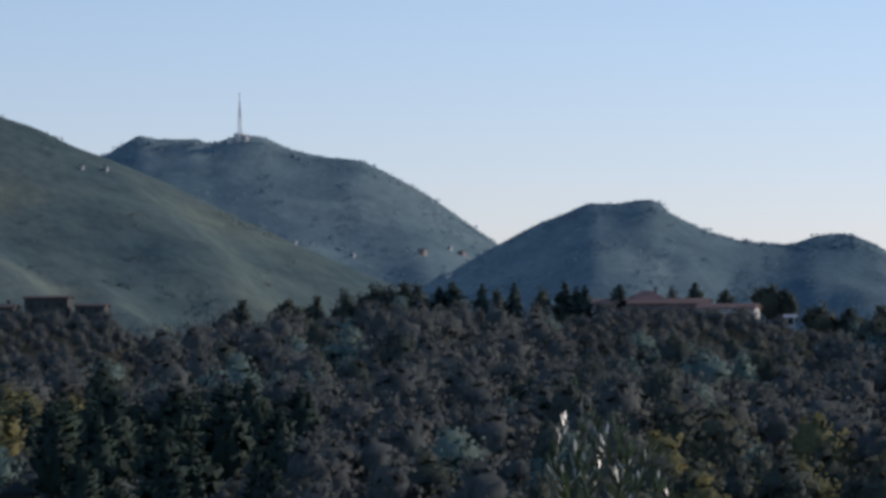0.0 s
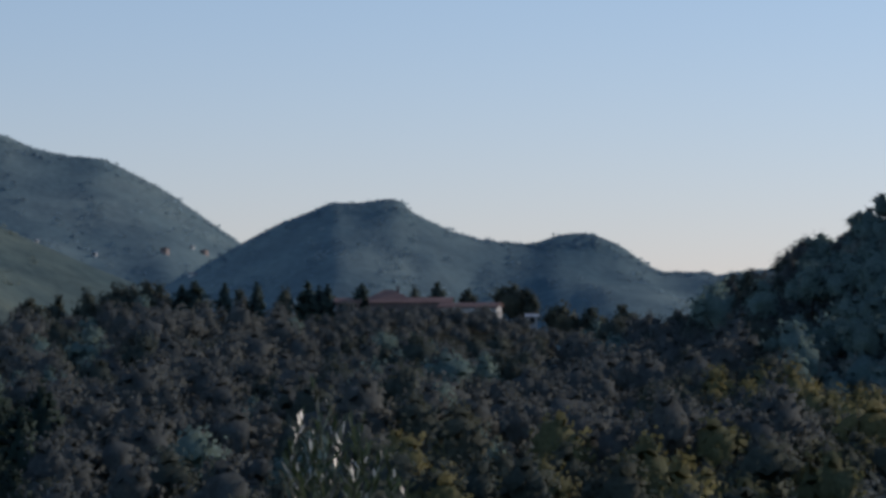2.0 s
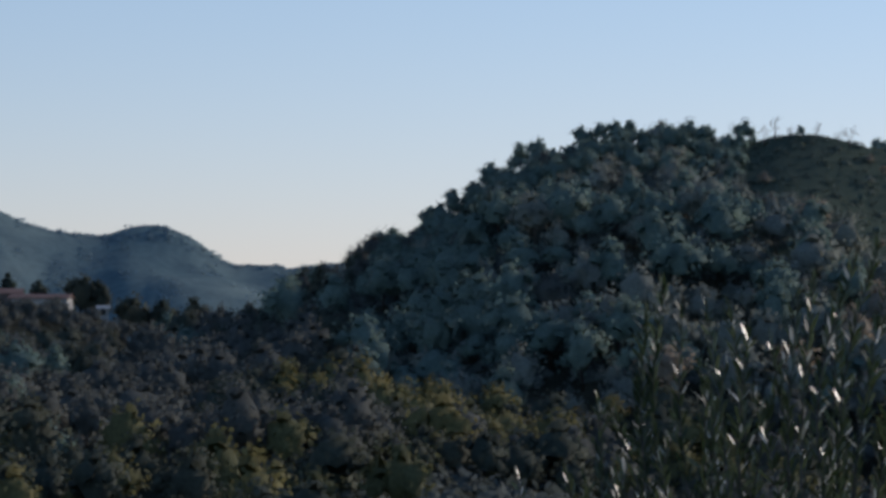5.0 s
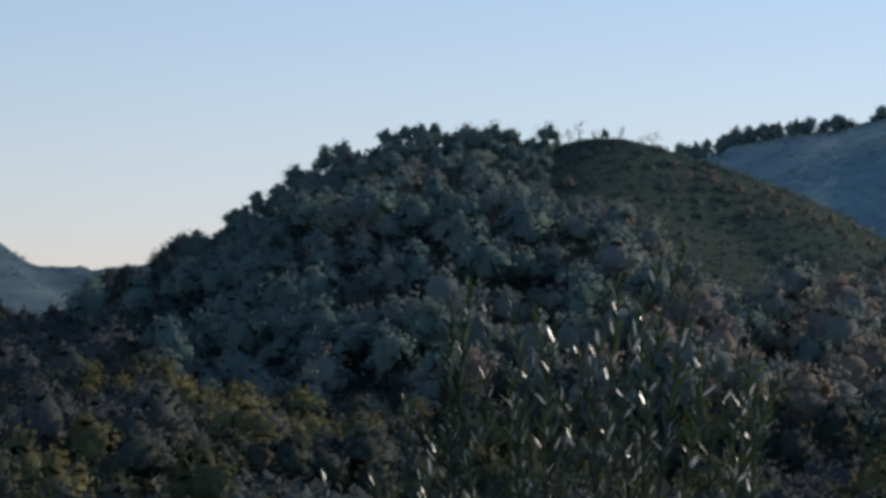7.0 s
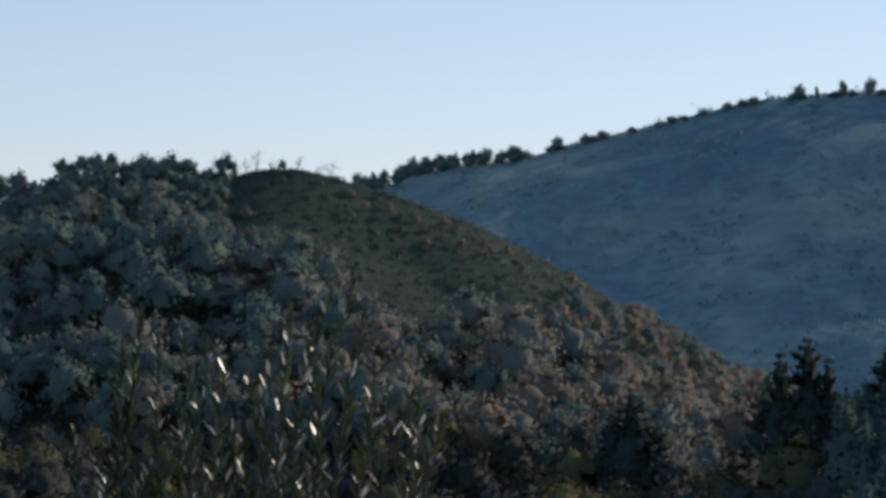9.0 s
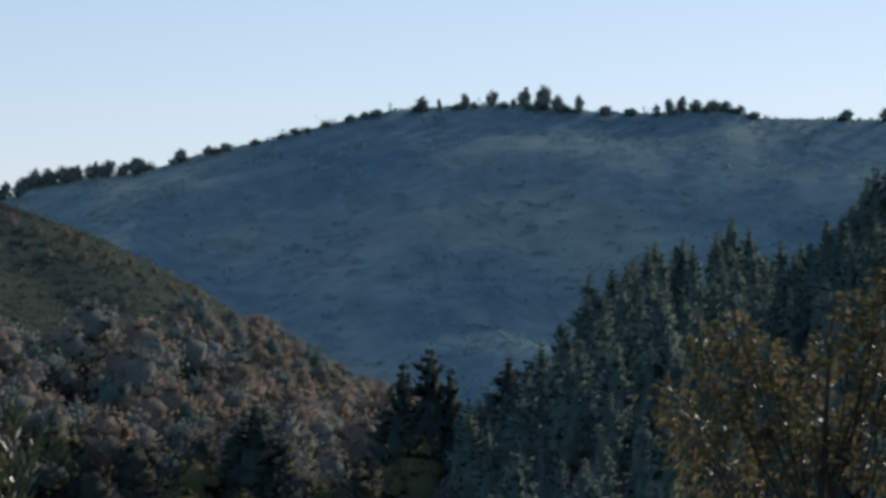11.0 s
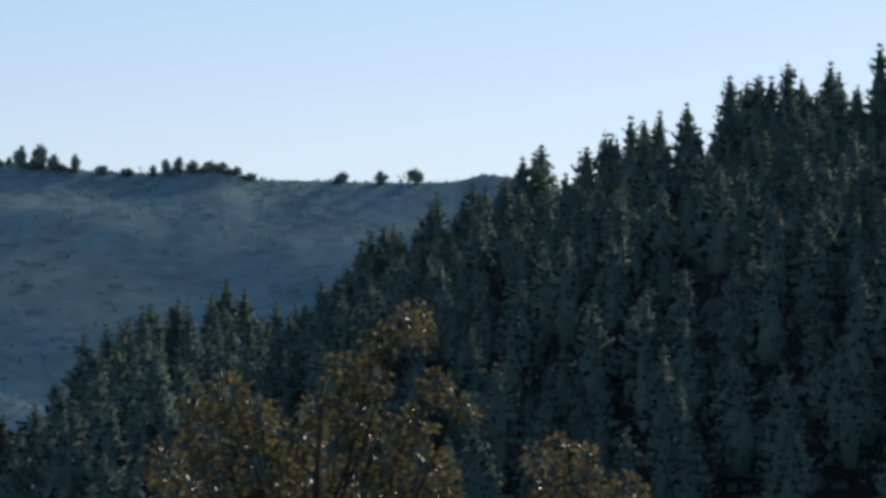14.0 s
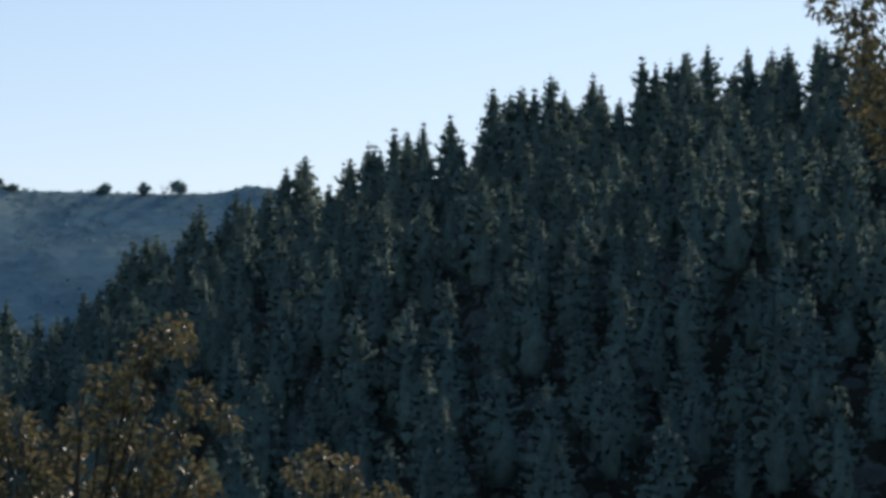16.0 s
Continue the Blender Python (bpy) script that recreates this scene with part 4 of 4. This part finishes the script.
def house(name, az, r, w, d, h, rise, wall_mat, roof_mat, label, hip=True, windows=2, storeys=1, turn=0.0, chimney=True, sunk=2.0, raise_=0.0):
    """A house: four walls with window openings' frames and panes, an overhanging tiled roof and a chimney."""
    thing = tagged(new(name), label, "house")
    x, y, z = spot(az, r, 0)
    thing.matrix_basis = pose(x, y, z + raise_, 0, 0, -az + turn)
    bm = bmesh.new()
    solid(bm, -w / 2, w / 2, -d / 2, d / 2, -sunk, h)
    if not hip:
        a = [bm.verts.new(p) for p in ((-w / 2 + 0.02, -d / 2 + 0.02, h), (-w / 2 + 0.02, d / 2 - 0.02, h), (-w / 2 + 0.02, 0, h + rise * 0.92), (w / 2 - 0.02, -d / 2 + 0.02, h), (w / 2 - 0.02, d / 2 - 0.02, h), (w / 2 - 0.02, 0, h + rise * 0.92))]
        bm.faces.new((a[0], a[2], a[1]))
        bm.faces.new((a[3], a[4], a[5]))
        bm.faces.new((a[0], a[3], a[5], a[2]))
        bm.faces.new((a[1], a[2], a[5], a[4]))
    part_bm("wall", bm, wall_mat, thing)
    o, t = 0.45, 0.22
    bm = bmesh.new()
    ins = min(d / 2, w / 2 - 0.3) if hip else 0.0
    rows = []
    for dz in (0.0, t):
        rows.append([bm.verts.new(p) for p in ((-w / 2 - o, -d / 2 - o, h - 0.1 + dz), (w / 2 + o, -d / 2 - o, h - 0.1 + dz), (w / 2 + o, d / 2 + o, h - 0.1 + dz), (-w / 2 - o, d / 2 + o, h - 0.1 + dz),
                                              (-w / 2 - (0 if hip else o) + ins, 0, h + rise + dz), (w / 2 + (0 if hip else o) - ins, 0, h + rise + dz))])
    for q, flip in ((rows[1], False), (rows[0], True)):
        for f in ((0, 1, 5, 4), (2, 3, 4, 5), (1, 2, 5), (3, 0, 4)):
            if len(f) == 3 and not hip:
                continue
            vs = [q[i] for i in f]
            bm.faces.new(vs[::-1] if flip else vs)
    lo, hi = rows
    ring_ = (0, 1, 2, 3) if hip else (0, 1, 5, 2, 3, 4)
    for i in range(len(ring_)):
        p, q = ring_[i], ring_[(i + 1) % len(ring_)]
        bm.faces.new((lo[p], lo[q], hi[q], hi[p]))
    roof = part_bm("roof", bm, roof_mat, thing)
    if chimney:
        bm = bmesh.new()
        solid(bm, w * 0.18, w * 0.18 + 0.6, -0.2, 0.4, h + rise * 0.4, h + rise + 0.8)
        solid(bm, w * 0.18 - 0.08, w * 0.18 + 0.68, -0.28, 0.48, h + rise + 0.8, h + rise + 0.92)
        part_bm("chimney", bm, wall_mat, roof)
    for s in range(storeys):
        for k in range(windows):
            cx = -w / 2 + w * (k + 0.5) / windows
            z0 = 0.9 + s * h / storeys
            bm = bmesh.new()
            for x0, x1, za, zb in ((cx - 0.6, cx - 0.5, z0, z0 + 1.3), (cx + 0.5, cx + 0.6, z0, z0 + 1.3), (cx - 0.5, cx + 0.5, z0 + 1.2, z0 + 1.3), (cx - 0.7, cx + 0.7, z0 - 0.1, z0)):
                solid(bm, x0, x1, -d / 2 - 0.06, -d / 2 - 0.003, za, zb)
            win = part_bm("window", bm, SHUTTER, thing)
            bm = bmesh.new()
            solid(bm, cx - 0.49, cx + 0.49, -d / 2 - 0.03, -d / 2 - 0.004, z0 + 0.01, z0 + 1.19)
            part_bm("pane", bm, GLASS, win)
    return thing


house("villa", 3.11, 803, 8.8, 7, 3.6, 1.9, VILLA_SHADED_PLASTER, ROOF_TILE, "villa with a red tiled hip roof on the wooded ridge", windows=3, sunk=4, raise_=0.3)
house("villa_wing", 3.45, 800, 17, 5, 3.3, 1.0, VILLA_SHADED_PLASTER, ROOF_TILE, "long low villa wing with a red tiled roof", hip=False, windows=6, chimney=False, sunk=4, raise_=0.1)
house("white_villa_wing", 4.36, 794, 12.4, 5, 3.2, 0.8, PLASTER, ROOF_TILE, "white end wing of the villa with a faded red roof", hip=False, windows=4, chimney=False, sunk=4, raise_=0.1, turn=-14)
house("outbuilding", 2.48, 806, 5, 5, 2.4, 0.8, VILLA_SHADED_PLASTER, ROOF_TILE, "low outbuilding with a red tiled roof among trees", hip=False, windows=2, chimney=False, sunk=4, raise_=0.2)
house("garden_shed", 5.3, 790, 2.2, 2.4, 2.2, 0.5, PLASTER, PALE_ROOF, "small white garden shed on the ridge", hip=False, windows=1, chimney=False, sunk=4, raise_=0.2)
house("farmhouse", -6.72, 770, 6.0, 5, 3.4, 0.6, DARK_PLASTER, OLD_TILE, "weathered farmhouse with an old tiled roof", hip=False, windows=2, sunk=4, raise_=0.9, turn=-16)
house("barn", -6.02, 775, 9.0, 5, 3.0, 0.35, DARK_PLASTER, OLD_TILE, "long dark stone barn with a shallow roof", hip=False, windows=3, chimney=False, sunk=5, raise_=3.0, turn=-12)
house("stable", -5.36, 772, 6.2, 5, 2.6, 0.35, DARK_PLASTER, OLD_TILE, "low dark stable beside the barn", hip=False, windows=2, chimney=False, sunk=5, raise_=2.3, turn=-12)
for k, (az, el, w, h, pink) in enumerate(VILLAGE):
    house("village_house", az, CLEAR[k][1], w * (0.62 if pink else 0.42), 5 if pink else 3.4, h * (0.62 if pink else 0.5), 0.8, PINK_PLASTER if pink else PLASTER, OLD_TILE if pink else PALE_ROOF,
          ("pink" if pink else "pale") + " plastered house in the far village", windows=3 if w > 6 else 2, storeys=2 if h > 5.5 else 1, turn=-38, chimney=False, raise_=0.4)
for k, (az, el, w) in enumerate(COTTAGES):
    house("hillside_house", az, CLEAR[len(VILLAGE) + k][1], w * 0.5, 1.8, 1.1, 0.35, PLASTER, PALE_ROOF, "small white house on the scrubby hillside", windows=1, turn=-38, chimney=False, raise_=0.3)

# ---- the mast on the far hill ----
STEEL = plain("painted_steel", (0.42, 0.42, 0.43), (0.60, 0.60, 0.60), 0.5, 0.5, 0.5, 0.3)
RED_STEEL = plain("red_painted_steel", (0.34, 0.10, 0.08), (0.42, 0.14, 0.11), 0.5, 0.5, 0.5, 0.2)


def strut_into(bm, a, b, r):
    """A square bar between two points."""
    a, b = Vector(a), Vector(b)
    m = Matrix.Translation((a + b) / 2) @ (b - a).to_track_quat("Z", "Y").to_matrix().to_4x4()
    bmesh.ops.create_cube(bm, size=1, matrix=m @ Matrix.Diagonal((2 * r, 2 * r, (b - a).length, 1)))


mast = tagged(new("radio_mast"), "tall lattice radio mast with a white base on the hilltop", "mast")
mx, my, mz = spot(-3.11, 3496, 0)
mast.matrix_basis = pose(mx, my, mz, 0, 0, 20)
bm = bmesh.new()
half_at = lambda z: 1.7 - 1.2 * min(z / 30.0, 1.0)
for k in range(10):
    z0, z1 = 3.0 * k, 3.0 * k + 3.0
    p, q = half_at(z0), half_at(z1)
    for sx, sy, tx, ty in ((-1, -1, 1, -1), (1, -1, 1, 1), (1, 1, -1, 1), (-1, 1, -1, -1)):
        strut_into(bm, (sx * p, sy * p, z0), (sx * q, sy * q, z1), 0.14)
        strut_into(bm, (sx * p, sy * p, z0), (tx * q, ty * q, z1), 0.07)
        strut_into(bm, (sx * q, sy * q, z1), (tx * q, ty * q, z1), 0.06)
part_bm("lattice", bm, STEEL, mast)
for k in range(3):
    bm = bmesh.new()
    bmesh.ops.create_cone(bm, cap_ends=True, segments=10, radius1=0.42 - 0.1 * k, radius2=0.42 - 0.1 * k, depth=4.2, matrix=Matrix.Translation((0, 0, 32.1 + 4.3 * k)))
    part_bm("antenna_section", bm, (RED_STEEL, STEEL, RED_STEEL)[k], mast)
for z, a in ((24, 10), (27, 150), (21, 250)):
    bm = bmesh.new()
    bmesh.ops.create_cone(bm, cap_ends=True, segments=14, radius1=0.9, radius2=0.5, depth=0.5, matrix=pose(0.9 * math.cos(radians(a)), 0.9 * math.sin(radians(a)), z) @ pose(0, 0, 0, 90, 0, a + 90))
    part_bm("dish", bm, PLASTER, mast)
for az, w, h in ((-3.13, 7.0, 5.6), (-3.02, 5.0, 3.6), (-3.24, 5.0, 3.2)):
    house("equipment_hut", az, 3490, w, 5, h, 0.4, PLASTER, PALE_ROOF, "white equipment hut at the foot of the mast", hip=False, windows=1, chimney=False, turn=-42, raise_=1.2, sunk=5)

# ---- the near trees: olives just below the viewpoint, oaks down the slope ----


def leaf_mesh(name, length, width, fold, bend, mat):
    """One leaf along +x with its midrib, folded and bent."""
    c = [(length * u, 0, -bend * length * u * u) for u in (0, 0.35, 0.7, 1)]
    side = [(length * u, width * 0.5 * k, -bend * length * u * u + fold * width) for k in (1, -1) for u in (0.33, 0.68)]
    f = [(0, 1, 4, -1), (1, 2, 5, 4), (2, 3, 5, -1), (0, 6, 1, -1), (1, 6, 7, 2), (2, 7, 3, -1)]
    return np.array(c + side), np.array(f)


def glossy_leaf(name, stops, rough, thin):
    m, nt, b = material(name, rough, 0.8)
    geo, info = nt.nodes.new("ShaderNodeNewGeometry"), nt.nodes.new("ShaderNodeObjectInfo")
    add = nt.nodes.new("ShaderNodeMath")
    add.operation = "ADD"
    wrap = nt.nodes.new("ShaderNodeMath")
    wrap.operation = "FRACT"
    nt.links.new(geo.outputs["Random Per Island"], add.inputs[0])
    nt.links.new(info.outputs["Random"], add.inputs[1])
    nt.links.new(add.outputs[0], wrap.inputs[0])
    col = ramp(nt, wrap.outputs[0], stops).outputs[0]
    fine = ramp(nt, noise_node(nt, 90, 3).outputs[0], [(0.3, (0.8, 0.8, 0.8)), (0.7, (1, 1, 1))]).outputs[0]
    col = mix(nt, "MULTIPLY", 1.0, col, fine)
    nt.links.new(col, b.inputs["Base Color"])
    tr = nt.nodes.new("ShaderNodeBsdfTranslucent")
    nt.links.new(col, tr.inputs[0])
    ms = nt.nodes.new("ShaderNodeMixShader")
    ms.inputs[0].default_value = thin
    nt.links.new(b.outputs[0], ms.inputs[1])
    nt.links.new(tr.outputs[0], ms.inputs[2])
    nt.links.new(ms.outputs[0], nt.nodes["Material Output"].inputs[0])
    return m


# Last two stops: silvery undersides, whitened to paint sun glints on some leaves
OLIVE_LEAF_GLINTS = glossy_leaf("olive_leaf_glints", [(0.0, (0.038, 0.063, 0.027)), (0.55, (0.072, 0.101, 0.045)), (0.92, (0.123, 0.157, 0.085)), (0.935, (0.504, 0.538, 0.470)), (1.0, (0.850, 0.850, 0.795))], 0.35, 0.36)
OAK_LEAF = glossy_leaf("oak_leaf", [(0.0, (0.109, 0.122, 0.068)), (0.35, (0.165, 0.164, 0.085)), (0.70, (0.222, 0.196, 0.097)), (0.92, (0.270, 0.209, 0.100)), (1.0, (0.392, 0.339, 0.217))], 0.42, 0.5)
OLIVE_BARK = plain("olive_bark", (0.10, 0.095, 0.085), (0.22, 0.21, 0.19), 14, 0.9, bump=0.5)


def frame_of(d, roll):
    """Axes of a leaf that points along d."""
    d = Vector(d).normalized()
    s = d.cross(Vector((0, 0, 1))).normalized()
    u = s.cross(d)
    s, u = s * math.cos(roll) + u * math.sin(roll), u * math.cos(roll) - s * math.sin(roll)
    return Matrix((d, s, u)).transposed()


def leafy_tree(name, label, trunk_pts, trunk_r, bark, shoots, leaf_kits, leaf_mat, singles_max, group):
    """shoots: (points, radii, leaves as (place, direction, roll, size)). The uppermost leaves are objects of their own."""
    thing = tagged(new(name), label, "tree", group)
    base = Vector(trunk_pts[0])
    thing.location = base
    o = np.array(base)
    part("trunk", mesh_of("trunk", *((lambda v, f: (v - o, f))(*tube(trunk_pts, trunk_r, 9))), [bark], smooth=True), thing)
    every = []
    for pts, radii, blades in shoots:
        v, f = tube(pts, radii, 5)
        part("branch", mesh_of("branch", v - o, f, [bark], smooth=True), thing)
        every += blades
    every.sort(key=lambda b: -b[0][2])
    shared = [mesh_of("leaf", v, f, [leaf_mat], smooth=True) for v, f in leaf_kits]
    rest_ = []
    for k, (p, d, roll, size) in enumerate(every):
        m = Matrix.Translation(Vector(p) - base) @ (frame_of(d, roll) * size).to_4x4()
        kit = int(rng.integers(len(leaf_kits)))
        if k < singles_max:
            ob = part("leaf", shared[kit], thing)
            ob.matrix_basis = m
        else:
            v, f = leaf_kits[kit]
            mm = np.array(m)
            rest_.append((v @ mm[:3, :3].T + mm[:3, 3], f))
    if rest_:
        ob = part("foliage", mesh_of("foliage", *joined(rest_), [leaf_mat], smooth=True), thing)
        tagged(ob, kind="stuff")
    return thing


def olive(az_trunk, r_trunk, tips, label, singles_max, reach=0.55):
    x, y, z = spot(az_trunk, r_trunk, 0.05)
    head = Vector((x + 0.05, y, z + 1.2))
    trunk = [(x, y, z), (x + 0.06, y - 0.03, z + 0.5), (x - 0.03, y + 0.02, z + 0.9), tuple(head)]
    shoots = []
    for az, el in tips:
        tip = way(az, el) * (r_trunk + rng.normal(0, 0.28))
        mid = Vector((x, y, tip.z)) * 0.36 + tip * 0.64
        root = Vector((mid.x, mid.y, tip.z - reach * rng.uniform(0.9, 1.3)))
        bow = Vector((rng.normal(0, 0.035), rng.normal(0, 0.035), 0)) + Vector((tip.x - x, tip.y - y, 0)) * 0.12
        pts = [np.array(root.lerp(tip, u) + bow * math.sin(math.pi * u)) for u in np.linspace(0, 1, 8)]
        blades = []
        length = (tip - root).length
        n = int(length / 0.0105)
        turn = rng.uniform(0, 3.1)
        for k in range(n + 1):
            u = k / n
            if u < 0.12:
                continue
            p = Vector(np.array([np.interp(u, np.linspace(0, 1, 8), [q[i] for q in pts]) for i in range(3)]))
            axis = (tip - root).normalized()
            turn += 1.57 + rng.normal(0, 0.2)
            for side in (0, math.pi):
                if rng.uniform() < 0.14:
                    continue
                a = turn + side
                out = Vector((math.cos(a), math.sin(a), 0))
                d = out * rng.uniform(0.15, 0.8) + axis * rng.uniform(0.65, 1.1)
                if u > 0.97:
                    d = axis + out * 0.15
                blades.append((np.array(p), d, rng.normal(0, 0.8), rng.uniform(0.7, 1.25) * (1.0 if u < 0.85 else 0.8)))
        shoots.append((pts, np.linspace(0.0042, 0.001, 8), blades))
        limb = [np.array(head), np.array(head.lerp(root, 0.5) + Vector((0, 0, -0.08))), np.array(root)]
        shoots.append((limb, [0.02, 0.011, 0.0056], []))
    kits = [leaf_mesh("olive", rng.uniform(0.034, 0.050), rng.uniform(0.0060, 0.0082), rng.uniform(0.0, 0.08), b, None) for b in (-0.08, 0.0, 0.06, 0.16)]
    return leafy_tree("olive_tree", label, trunk, [0.12, 0.09, 0.08, 0.06], OLIVE_BARK, shoots, kits, OLIVE_LEAF_GLINTS, singles_max, "olives below the viewpoint")


OLIVE_A = [(1.89, -1.05), (2.05, -0.62), (2.29, -1.00), (2.59, -1.08), (2.81, -1.14), (3.24, -1.97), (1.73, -1.55), (2.88, -1.56), (2.38, -1.47), (2.12, -1.30), (1.77, -1.99)]
OLIVE_B = [(14.19, 0.77), (13.93, 0.48), (14.45, 0.40), (14.80, 0.53), (15.16, 0.53), (15.49, 0.20), (15.79, 0.02), (16.22, 0.67), (16.46, 0.97), (16.78, 0.76), (17.08, 1.19), (17.43, 1.45),
           (17.58, 0.89), (17.73, 0.11), (18.41, 0.39), (18.21, -0.14), (18.77, -0.61), (18.99, -0.44), (13.21, -0.93), (13.47, -1.19), (11.96, -2.08), (12.69, -2.01), (13.00, -2.16),
           (14.03, -0.77), (13.77, -1.38), (15.15, -0.33), (16.01, -0.33), (16.87, 0.02), (17.31, -0.67), (17.91, -0.40), (14.71, -0.34), (15.58, -0.85), (16.45, -1.02), (18.52, -1.35)]
more = [(a + rng.normal(0, 0.35), e - rng.uniform(0.9, 2.6)) for a, e in OLIVE_B[:19:2]]
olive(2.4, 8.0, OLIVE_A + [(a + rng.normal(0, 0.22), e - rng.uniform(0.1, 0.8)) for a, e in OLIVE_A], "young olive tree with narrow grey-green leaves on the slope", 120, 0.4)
olive(16.0, 8.0, OLIVE_B + more, "olive tree with upright shoots of grey-green leaves, some painted glint-white", 280)


def oak(az_trunk, r_trunk, lobes, label, singles_max, lower):
    x, y, z = spot(az_trunk, r_trunk, 0.1)
    top = max(l[1] for l in lobes)
    peak = Vector((x, y, r_trunk * math.tan(radians(top)) - 0.5))
    trunk = [np.array((x, y, z)), np.array((x + 0.1, y, z * 0.6 + peak.z * 0.4)), np.array((x - 0.14, y, z * 0.25 + peak.z * 0.75)), np.array((x + 0.05, y, peak.z))]
    shoots = []
    crown_lobes = [(way(a, e) * (r_trunk + rng.normal(0, 0.35)), rad) for a, e, rad in lobes]
    for k in range(lower):
        th = rng.uniform(0, 6.28)
        u = rng.uniform(0.35, 0.8)
        q = rng.uniform(0.5, 1.6)
        p = Vector((x + q * math.cos(th), y + q * math.sin(th), z + (r_trunk * math.tan(radians(-1.4)) - z) * u))
        crown_lobes.append((p, rng.uniform(0.4, 0.6)))
    for c, rad in crown_lobes:
        s = Vector((x, y, max(z + 2.0, c.z - 1.6 - 0.5 * math.hypot(c.x - x, c.y - y))))
        pts = [np.array(s), np.array(s.lerp(c, 0.5) + Vector((0, 0, -0.12))), np.array(c + Vector((0, 0, rad * 0.7)))]
        n = int(175 * (rad / 0.2) ** 1.7)
        blades = []
        for k in range(n):
            d = Vector(rng.normal(0, 1, 3)).normalized()
            p = c + d * rad * rng.uniform(0.45, 1.12)
            blades.append((np.array(p), d + Vector((0, 0, -0.25)), rng.uniform(-1.5, 1.5), rng.uniform(0.65, 1.2)))
        shoots.append((pts, [0.024, 0.013, 0.004], blades))
        for k in range(max(3, int(rad * 20))):
            a = c.lerp(s, rng.uniform(0, 0.25))
            b = c + Vector(rng.normal(0, 1, 3)).normalized() * rad
            shoots.append(([np.array(a), np.array((a + b) / 2 + Vector(rng.normal(0, 0.02, 3))), np.array(b)], [0.007, 0.0045, 0.002], []))
    kits = [leaf_mesh("oak", rng.uniform(0.058, 0.080), rng.uniform(0.032, 0.044), rng.uniform(0.1, 0.3), b, None) for b in (-0.1, 0.1, 0.25, 0.4)]
    return leafy_tree("autumn_oak", label, trunk, [0.17, 0.11, 0.045, 0.012], BARK, shoots, kits, OAK_LEAF, singles_max, "autumn oaks down the slope")


OAK_A = [(31.72, 2.02, 0.13), (31.80, 1.80, 0.12), (31.50, 1.93, 0.15), (31.15, 1.68, 0.16), (30.63, 1.21, 0.18), (30.97, 1.07, 0.21), (31.96, 0.98, 0.15), (32.44, 0.68, 0.12), (28.81, 0.82, 0.21), (28.29, 0.74, 0.13),
         (29.24, 0.48, 0.21), (28.55, 0.22, 0.26), (27.86, -0.21, 0.21), (30.19, 0.56, 0.18), (29.93, 0.13, 0.21), (30.80, 0.56, 0.24), (31.05, -0.05, 0.32), (31.83, -0.39, 0.29),
         (31.66, 0.38, 0.18), (29.24, -0.30, 0.32), (28.20, -0.64, 0.32), (30.10, -0.56, 0.37), (32.08, -0.65, 0.21), (29.75, -0.99, 0.42), (30.96, -0.99, 0.42), (28.55, -1.24, 0.42)]
OAK_B = [(33.89, 0.03, 0.15), (33.54, -0.14, 0.14), (34.31, -0.14, 0.13), (34.14, -0.57, 0.24), (34.91, -0.57, 0.16), (33.71, -0.83, 0.21), (34.56, -1.00, 0.26)]
OAK_C = [(41.96, 6.86, 0.21), (41.54, 6.91, 0.13), (42.13, 6.34, 0.18), (42.21, 5.83, 0.16), (42.08, 5.40, 0.12), (42.56, 6.51, 0.32), (42.73, 5.65, 0.32), (42.89, 4.79, 0.32), (42.47, 5.05, 0.16), (42.57, 7.53, 0.37),
         (43.4, 8.2, 0.5), (44.2, 6.0, 0.5), (43.9, 7.2, 0.5), (43.8, 4.6, 0.4)]
oak(30.2, 35, OAK_A, "oak tree with yellow-brown autumn leaves, some fallen", 280, 14)
oak(34.2, 35, OAK_B, "slender oak tree with sparse orange-brown leaves", 90, 9)
oak(43.6, 35, OAK_C, "tall oak tree with dull brown leaves against the sky", 150, 10)
